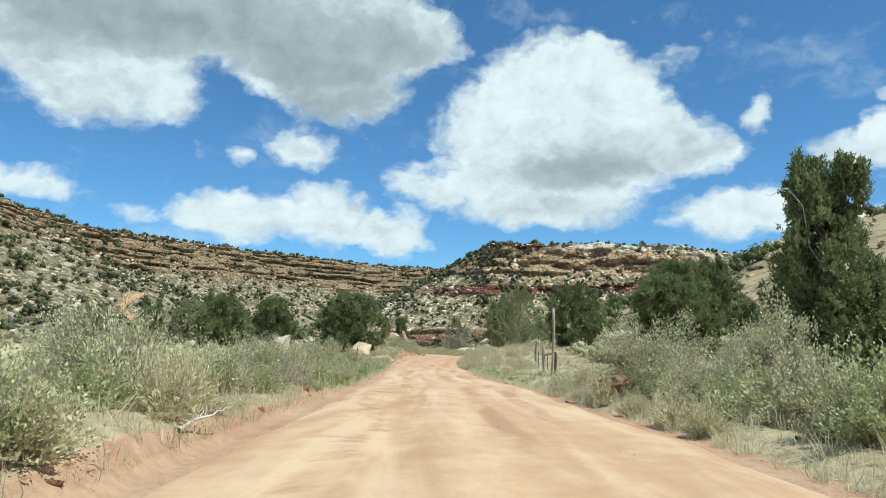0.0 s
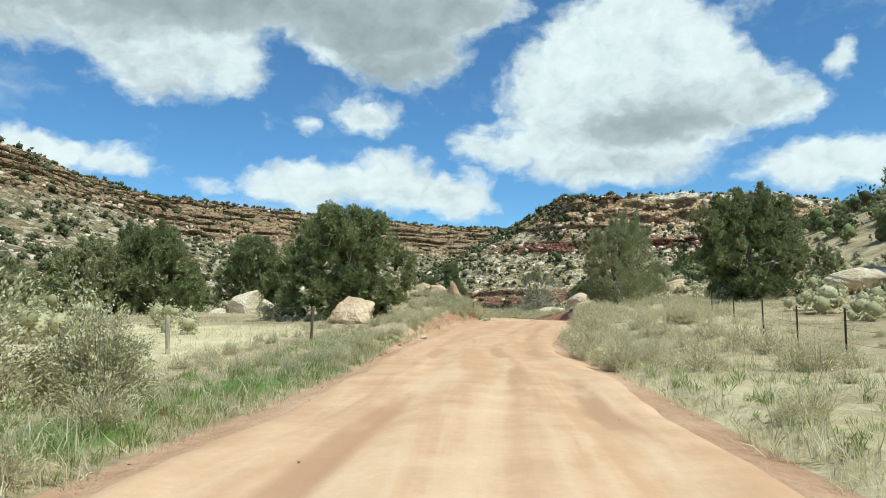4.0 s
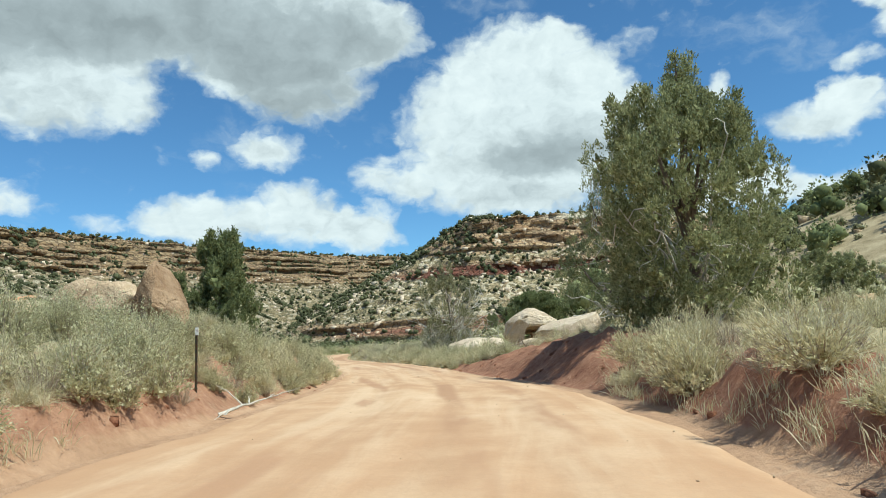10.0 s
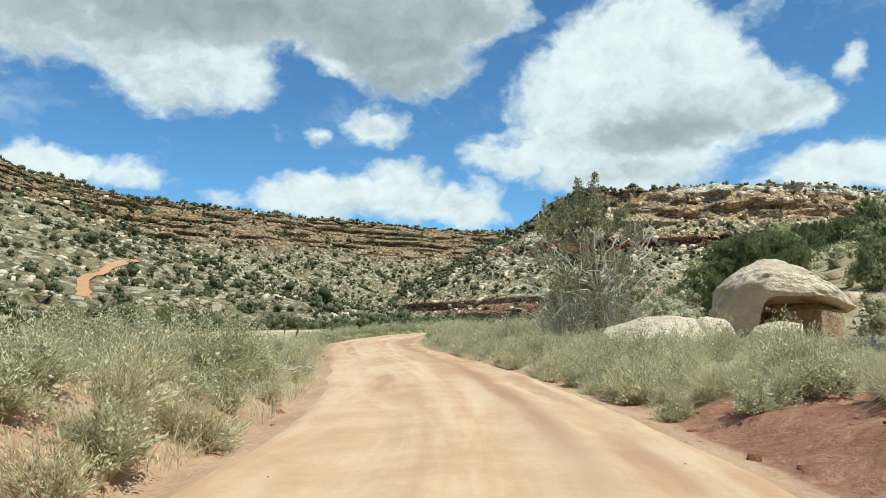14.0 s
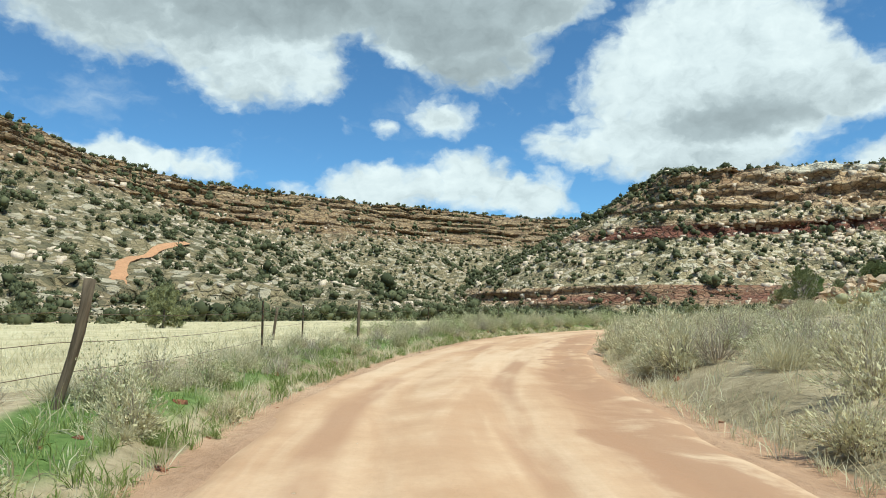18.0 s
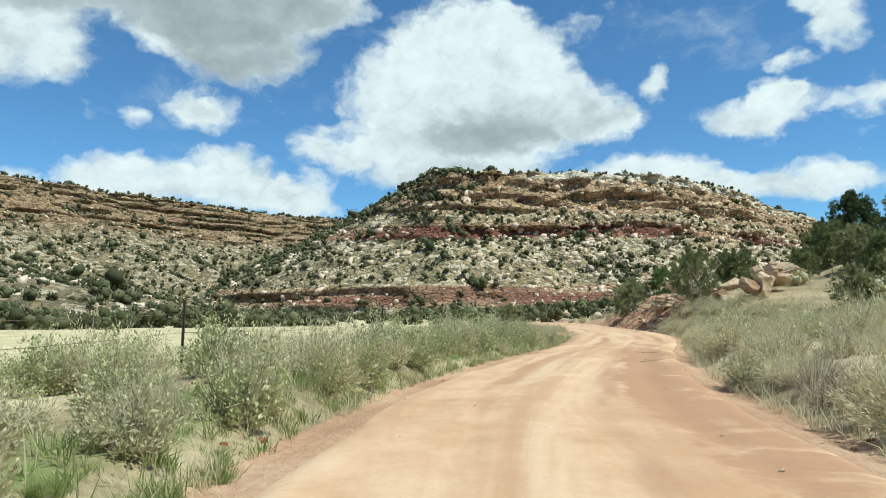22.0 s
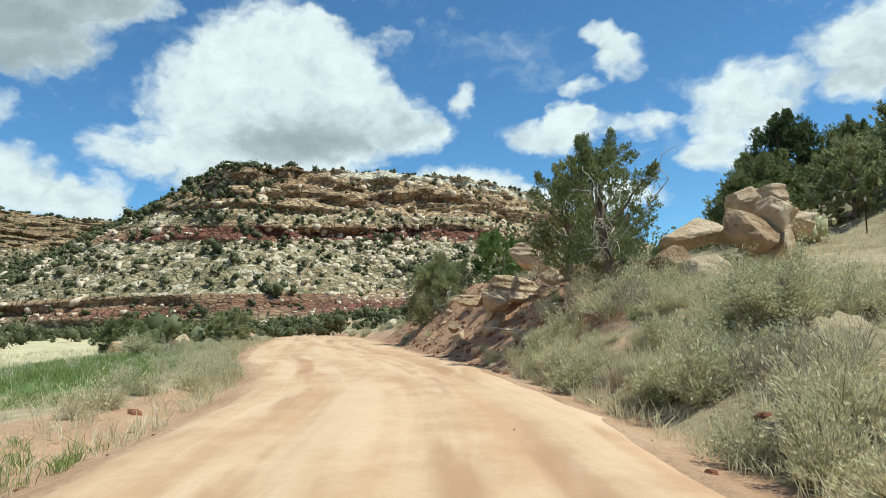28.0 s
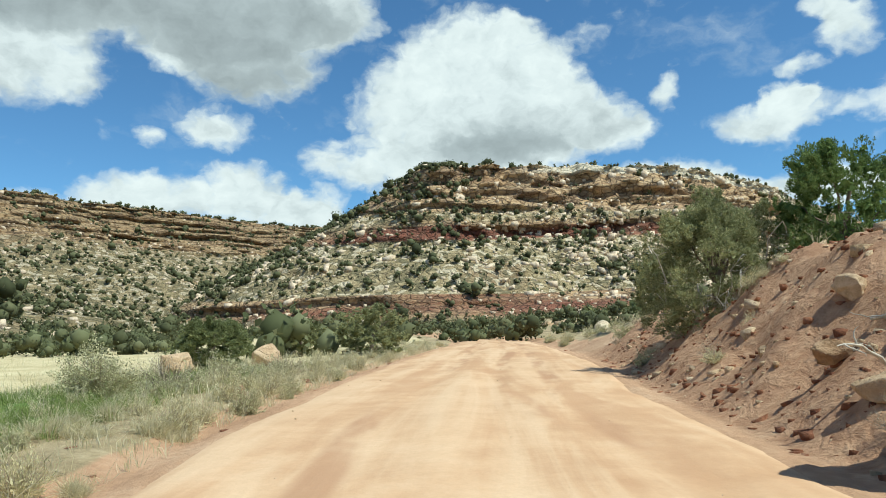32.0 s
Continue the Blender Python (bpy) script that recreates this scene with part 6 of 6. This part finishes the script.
# single bushes that stand out
for kind, x, y, wide, tall in [("tangle", 2.2, 146.4, 3.2, 2.9), ("tangle", 4.4, 146.9, 3.4, 3.2), ("tangle", 3.4, 148.2, 3.6, 3.8), ("bigsage", -8.5, 50.5, 3.5, 3.0), ("bigsage", -6.8, 52.3, 2.7, 2.2), ("bigsage", 6.2, 21.0, 3.4, 3.0), ("bigsage", 8.2, 18.0, 3.6, 3.2), ("bigsage", 5.8, 15.5, 2.4, 2.0), ("bigsage", -6.0, 12.5, 3.0, 2.2), ("bigsage", -6.6, 127.2, 2.4, 1.7), ("bigsage", -5.0, 126.4, 1.7, 1.2), ("yellow", -6.6, 110.0, 2.2, 1.6), ("bigsage", -5.4, 22, 2.6, 1.9),
                               ("olive", -6.8, 114.0, 1.8, 1.3), ("bigsage", -13.9, 190.5, 2.0, 1.4), ("rabbit", -5.6, 172.8, 2.2, 1.5), ("rabbit", -4.9, 176.5, 2.0, 1.4), ("bigsage", 14.0, 231.0, 2.6, 1.7), ("bigsage", -5.1, 128.6, 2.2, 1.6), ("bigsage", -6.6, 129.8, 2.2, 1.6), ("bigsage", 4.0, 256.5, 2.6, 1.5), ("twig", 5.2, 257.6, 2.4, 1.4), ("sage", 6.0, 259.6, 1.7, 1.1), ("twig", 7.4, 262.0, 2.0, 1.1)]:
    plant(kind, x, y, wide, tall, r)
# sagebrush massed on the bank below the knoll, and tall brush at the meadow's corner: kind, y, distance from the road, width
own = np.random.default_rng(77)
for kind, y, d, wide in [("bigsage", 100.2, 2.6, 1.5), ("bigsage", 101.6, 1.5, 1.4), ("bigsage", 102.4, 3.2, 1.7), ("bigsage", 103.6, 1.9, 1.6), ("bigsage", 104.6, 3.5, 1.6), ("bigsage", 105.4, 1.7, 1.5),
                         ("bigsage", 107.2, 2.2, 1.6), ("bigsage", 109.0, 1.6, 1.4), ("weed", 212.0, 1.9, 1.9), ("sage", 213.2, 3.0, 2.0), ("weed", 214.6, 1.8, 2.0), ("sage", 216.0, 2.6, 2.0), ("weed", 217.2, 1.7, 1.8), ("sage", 218.8, 2.2, 1.9)]:
    plant(kind, float(road_at(y)[0] - d), y, wide, wide * own.uniform(0.75, 0.95), own)


def tufts(name, spots, sizes, blades, key, label, r):
    """Short grass over an area, joined."""
    count = len(spots)
    a = r.uniform(0, 6.28, (count, blades))
    lean = np.abs(r.normal(0, 0.45, (count, blades)))
    way = np.stack([np.cos(a) * np.sin(lean), np.sin(a) * np.sin(lean), np.cos(lean)], -1)
    foot = spots[:, None] + np.stack([np.cos(a + 1), np.sin(a + 1), 0 * a], -1) * (sizes[:, None] * 0.4 * r.random((count, blades)))[..., None]
    long = (sizes[:, None] * r.uniform(0.5, 1.1, (count, blades))).ravel()
    pts, quads = sprays(foot.reshape(-1, 3), way.reshape(-1, 3), long, 0.02 * long + 0.006, r, 0.4)
    ob = new(name, mesh_of(name, pts, quads, MAT[key]))
    return tagged(ob, label, "grass", kind="stuff")


def strewn(count, side, y0, y1, d0, d1, power=1.6):
    y = r.uniform(y0, y1, count)
    left, right, _ = road_at(y)
    d = d0 + (d1 - d0) * r.random(count) ** power
    x = right + d if side > 0 else left - d
    return np.stack([x, y, land(x, y) - 0.02], 1)


spots = np.concatenate([strewn(4200, 1, -5, 105, 0.3, 24, 2.0), strewn(3600, 1, 140, 238, 0.3, 24, 2.0), strewn(1500, 1, 104, 142, 3.6, 14), strewn(500, 1, 238, 300, 4.5, 20)])
spots = np.concatenate([spots, strewn(2600, 1, 180, 250, 7, 34, 1.0)])
tufts("dry_verge_grass", spots, r.uniform(0.2, 0.5, len(spots)), 16, "straw", "dry pale grass along the verge", r)
spots = np.concatenate([strewn(4200, -1, -5, 100, 0.3, 26, 2.0), strewn(700, -1, 100, 124, 2.5, 14), strewn(4600, -1, 122, 300, 0.3, 20, 2.0)])
tufts("dry_meadow_edge_grass", spots, r.uniform(0.2, 0.5, len(spots)), 12, "straw", "dry pale grass at the meadow edge", r)
spots = np.concatenate([strewn(5200, -1, 125, 300, 6, 110, 1.5), strewn(1500, -1, 0, 85, 10, 70, 1.4)])
tufts("meadow_grass", spots, r.uniform(0.3, 0.65, len(spots)), 9, "straw", "bleached meadow grass", r)
spots = np.concatenate([strewn(1500, -1, 148, 232, 0.35, 2.2), strewn(1100, -1, 20, 72, 0.5, 3.6), strewn(2200, -1, 236, 266, 2.0, 11, 1.0), strewn(300, 1, 26, 60, 0.7, 4)])
tufts("green_verge_grass", spots, r.uniform(0.15, 0.38, len(spots)), 22, "grass", "fresh green grass along the verge", r)
spots = np.concatenate([strewn(420, 1, 60, 300, 12, 60, 1.2), strewn(120, -1, 0, 125, 10, 60, 1.2), strewn(90, 1, 190, 300, 18, 70, 1.0), strewn(90, 1, 202, 220, 12, 30, 1.0)])
scrub("hillside_scrub", spots, r.uniform(0.8, 2.0, len(spots)), r, 160, "low grey-green scrub on the hillside", "sage", lumps=4, fine=0.6)
spots = strewn(300, 1, 115, 240, 15, 95, 1.0)
scrub("hillside_bushes", spots, r.uniform(0.7, 1.7, len(spots)), r, 200, "olive bushes on the grassy hillside", "dull", lumps=6, fine=0.7)
spots = strewn(110, 1, 165, 330, 22, 75, 1.0)
spots = np.concatenate([spots, strewn(200, 1, 228, 430, 40, 150, 1.0), strewn(110, 1, 110, 240, 45, 160, 1.0)])
scrub("hillside_woods", spots, r.uniform(2.5, 5.0, len(spots)), r, 300, "dark juniper scrub on the hillside", "juniper", lumps=5, fine=0.5)

spots = strewn(700, 1, 120, 420, 20, 150, 1.0)
rubble("hillside_blocks", spots, r.lognormal(-0.1, 0.6, len(spots)), r, "pale_rock", "pale sandstone blocks scattered on the hillside")

# ---- stones and clods along the road edge ----
spots = np.concatenate([strewn(500, 1, 0, 280, 0.0, 2.0, 1.2), strewn(420, -1, 0, 280, 0.0, 1.6, 1.2), strewn(1500, 1, 238, 268, 0.2, 5, 1.0), strewn(160, 1, 100, 134, 0.2, 4, 1.0), strewn(90, -1, 100, 122, 0.2, 4, 1.0)])
rubble("road_edge_clods", spots, np.minimum(r.lognormal(-2.75, 0.5, len(spots)), 0.16), r, "red_rock", "red dirt clods and stones along the road edge")
spots = strewn(420, 1, 238, 268, 0.4, 5, 1.0)
rubble("outcrop_rubble", spots, r.lognormal(-2.5, 0.6, len(spots)), r, "pale_rock", "tan broken stones on the red bank")
boulder("boulder", 47, 4.9, 20.6, None, (2.4, 1.4, 0.9), "brown_rock", 70, label="low red-brown rock ledge under sagebrush", cuts=12, round_=0.1, layered=0.15)
for k, (x, y, s, mat) in enumerate([(-4.6, 76.2, 0.35, "white_rock"), (5.9, 103.5, 0.4, "white_rock"), (12.6, 238.6, 0.3, "pale_rock"), (9.2, 238.0, 0.1, "brown_rock"), (7.0, 256.0, 0.4, "brown_rock"), (14.3, 243.4, 0.5, "pale_rock"),
                                    (14.9, 242.2, 0.45, "pale_rock"), (16.0, 241.6, 0.6, "brown_rock"), (15.2, 246.6, 0.5, "pale_rock"), (15.5, 247.6, 0.6, "pale_rock"), (15.2, 240.4, 0.35, "pale_rock"), (16.2, 249.5, 0.7, "brown_rock"),
                                    (17.6, 251.0, 0.6, "pale_rock"), (15.2, 239.0, 0.45, "pale_rock"), (6.6, 120.8, 0.6, "red_rock"), (7.2, 124.0, 0.7, "red_rock"), (6.9, 127.5, 0.6, "red_rock"), (5.0, 133.5, 0.5, "pale_rock"),
                                    (2.6, 268.0, 1.6, "pale_rock"), (6.0, 267.3, 1.5, "pale_rock"), (17.6, 243.6, 1.1, "pale_rock"), (16.4, 246.3, 1.0, "pale_rock")]):
    boulder("stone", 500 + k, x, y, None, (s * 1.3, s, s * 0.8), mat, 53 * k, detail=4, label="tan stone lying on the dirt" if mat in ("pale_rock", "white_rock") else "brown stone lying on the dirt", group="roadside stones", sink=0.2, cuts=13, round_=0.0, layered=0.1)


y = r.uniform(0, 300, 600)
left, right, high = road_at(y)
x = left + (right - left) * r.uniform(0.04, 0.96, len(y))
rubble("road_pebbles", np.stack([x, y, high + 0.05], 1), r.lognormal(-4.1, 0.4, len(y)), r, "pale_rock", "small pebbles and clods lying on the dirt road")


# ---- fences ----
def wood_post(x, y, tall, radius, lean=(0, 0), mat="grey_wood", label="weathered grey wooden fence post"):
    rr = np.random.default_rng(int(abs(x * 31 + y * 17)))
    path = wiggle((0, 0, -0.3), (0, 0, tall), rr, 0.03, 7)
    rad = radius * (1 + 0.2 * rr.normal(size=7) * 0.4)
    pts, quads = tube(np.vstack([path, path[-1] + [0, 0, 0.01]]), np.append(rad, 0.002), 10)
    ob = new("fence_post", mesh_of("fence_post", pts, quads, MAT[mat]))
    ob.matrix_world = pose(x, y, place_z(x, y), lean[0], lean[1], 0)
    return tagged(ob, label, "fence post", "wooden fence posts")


def steel_post(x, y, tall=1.32, lean=(0, 0), capped=False):
    """A steel T-section post with studs and a painted tip."""
    top = tagged(new("steel_fence_post"), "dark green steel fence post" + (" with a white tip" if capped else ""), "fence post", "steel fence posts")
    bm = bmesh.new()
    for w, d, oy in ((0.045, 0.008, 0.0), (0.008, 0.04, 0.024)):
        bmesh.ops.create_cube(bm, size=1.0, matrix=Matrix.Translation((0, oy, tall / 2 - 0.15)) @ Matrix.Diagonal((w, d, tall + 0.3, 1)))
    for k in range(int(tall / 0.11)):
        bmesh.ops.create_cube(bm, size=1.0, matrix=Matrix.Translation((0, -0.008, 0.1 + 0.11 * k)) @ Matrix.Diagonal((0.016, 0.014, 0.02, 1)))
    mesh = bpy.data.meshes.new("steel_post_shaft")
    bm.to_mesh(mesh)
    bm.free()
    mesh.materials.append(MAT["tpost"])
    child("shaft", mesh, top)
    if capped:
        bm = bmesh.new()
        bmesh.ops.create_cube(bm, size=1.0, matrix=Matrix.Translation((0, 0.01, tall - 0.07)) @ Matrix.Diagonal((0.056, 0.06, 0.16, 1)))
        mesh = bpy.data.meshes.new("steel_post_tip")
        bm.to_mesh(mesh)
        bm.free()
        mesh.materials.append(MAT["cap"])
        child("tip", mesh, top, "white painted tip")
    top.matrix_world = pose(x, y, place_z(x, y), lean[0], lean[1], 90)
    return top


def wires(places, heights, name="fence_wire"):
    """Barbed strands from post to post, each strand a thing."""
    for h in heights:
        pts = []
        for (x0, y0), (x1, y1) in zip(places[:-1], places[1:]):
            for t in np.linspace(0, 1, 9)[: 9]:
                x, y = x0 + (x1 - x0) * t, y0 + (y1 - y0) * t
                z = (1 - t) * place_z(x0, y0) + t * place_z(x1, y1)
                pts.append((x, y, z + h - 0.07 * 4 * t * (1 - t)))
        p, q = tube(np.array(pts), np.full(len(pts), 0.0045), 4)
        tagged(new(name, mesh_of(name, p, q, MAT["wire"])), "thin rusty barbed wire strung between fence posts", "wire", "fence wires")


# corner brace on the right at the start
pole = wood_post(5.6, 36.2, 3.35, 0.065, (0, 1), "grey_wood", "tall weathered grey pole beside the fence corner")
wood_post(5.35, 37.3, 1.6, 0.075, (1, -2), "grey_wood", "short wooden brace post beside a tall pole")
wood_post(5.95, 37.6, 1.25, 0.06, (0, 3), "dark_wood", "short wooden brace post beside a tall pole")
path = wiggle((5.4, 37.2, place_z(5.4, 37.2) + 1.05), (5.75, 36.25, place_z(5.6, 36.2) + 1.15), np.random.default_rng(3), 0.02, 5)
rail = new("brace_rail", mesh_of("brace_rail", *tube(path, np.full(5, 0.055), 8), MAT["grey_wood"]))
tagged(rail, "rough wooden rail tied between the corner posts", "fence rail")
wood_post(7.6, 29.5, 1.7, 0.08, (2, 0), "grey_wood", "weathered grey fence post behind bushes")
right_fence = [(5.6, 36.2), (7.2, 43.5), (7.9, 50.1), (8.0, 54.0), (8.1, 57.2), (8.3, 61.1), (8.6, 65.0), (9.1, 69.5), (10.0, 76), (11.2, 84), (12.6, 93)]
for k, (x, y) in enumerate(right_fence[2:]):
    steel_post(x, y, 1.32, (0, (k % 3 - 1) * 1.5))
wires(right_fence, (0.45, 0.8, 1.15))
# left, at the start
left_start = [(-7.1, 35.1), (-8.4, 43.0), (-10.4, 50.3), (-11.2, 58.0), (-11.8, 64.5)]
for k, (x, y) in enumerate(left_start):
    wood_post(x, y, 1.25, 0.075, (k - 2, 3 - k), "dark_wood" if k % 2 else "grey_wood")
wires(left_start, (0.4, 0.75, 1.1))
wood_post(-8.2, 69.0, 1.5, 0.06, (4, 5), "dark_wood", "broken dark fence post standing in the grass")
# left, past the knoll
left_fence = [(-8.4, 118.5), (-9.6, 125.3), (-10.6, 132.1), (-11.2, 139.0), (-12.0, 148.0), (-13.5, 158.8), (-15.4, 168.0), (-17.0, 174.3), (-16.8, 179.6), (-16.2, 190.0), (-13.6, 200.0), (-9.5, 210.0)]
for k, (x, y) in enumerate(left_fence):
    if k in (0, 2, 5, 8):
        wood_post(x, y, 1.55, 0.06, (-3, 12 if k == 5 else 2), "dark_wood", "dark leaning wooden fence post in the meadow edge")
    else:
        steel_post(x, y, 1.35, (1.5, (k % 3 - 1) * 2.0), capped=k in (3, 4))
wires(left_fence, (0.4, 0.75, 1.1))
steel_post(-3.7, 104.8, 1.35, (0, 3), capped=True)
# hillside fence with white-tipped posts
hill_fence = [(9.0, 196.0), (13.0, 204.0), (16.5, 212.0), (19.5, 220.0), (22.0, 226.5), (25.0, 232.5), (28.8, 240.0), (31.0, 246.0)]
for k, (x, y) in enumerate(hill_fence):
    steel_post(x, y, 1.35, (0, (k % 3 - 1) * 2), capped=True)
wires(hill_fence, (0.45, 0.8, 1.15))


# ---- driftwood and roots ----
def dead_branch(x, y, turn, size, seed, label, dz=0.05, mat="bleached", flat=1.0):
    rr = np.random.default_rng(seed)
    main = wiggle((0, 0, 0), (1, 0, 0.15), rr, 0.12, 9)
    pieces = [tube(main, np.linspace(0.035, 0.008, 9), 6)]
    for q in (2, 4, 5, 7):
        pieces.append(tube(wiggle(main[q], main[q] + rr.normal(0, 0.25, 3) * [1, 1, 0.7] + [0.1, 0, 0.12], rr, 0.06, 6), np.linspace(0.016, 0.003, 6), 5))
    ob = new("dead_branch", mesh_of("fallen_dead_branch", *joined(pieces), MAT[mat], True))
    ob.matrix_world = pose(x, y, place_z(x, y) + dz, 0, 0, turn) @ Matrix.Diagonal((size, size * (0.5 if flat < 1 else 1), size * flat, 1))
    return tagged(ob, label, "branch", "dead branches")


dead_branch(-3.6, 10.0, 60, 1.0, 1, "bleached dead branch lying under sagebrush")
dead_branch(-3.2, 104.6, 20, 1.3, 2, "bleached roots hanging from the bank under brush")
dead_branch(5.6, 95.5, 200, 0.8, 3, "pale broken branch on the road edge")
dead_branch(-2.2, 206.2, 30, 1.0, 4, "dark stick lying on the dirt road", mat="dark_wood", flat=0.15)
dead_branch(0.4, 210.8, 160, 1.0, 5, "dark stick lying on the dirt road", mat="dark_wood", flat=0.15)
dead_branch(-5.2, 132.0, 330, 0.9, 6, "bleached dead branch lying in grass")
wood_post(-23.4, 185.7, 1.7, 0.07, (2, 8), "dark_wood", "dark leaning wooden fence post in the meadow")
for k, (x, y) in enumerate([(14.9, 242.2), (15.6, 244.2), (14.6, 240.8), (16.4, 242.0), (15.0, 246.8), (15.4, 240.5), (16.0, 243.0), (16.6, 245.8), (16.0, 248.2), (17.2, 250.0), (15.6, 238.5)]):
    dead_branch(x, y, 70 * k, 0.9, 10 + k, "dry root hanging out of the red bank", 0.1)
dead_branch(6.2, 123.4, 215, 1.5, 31, "weathered grey log lying against the red bank", 0.12, "grey_wood")
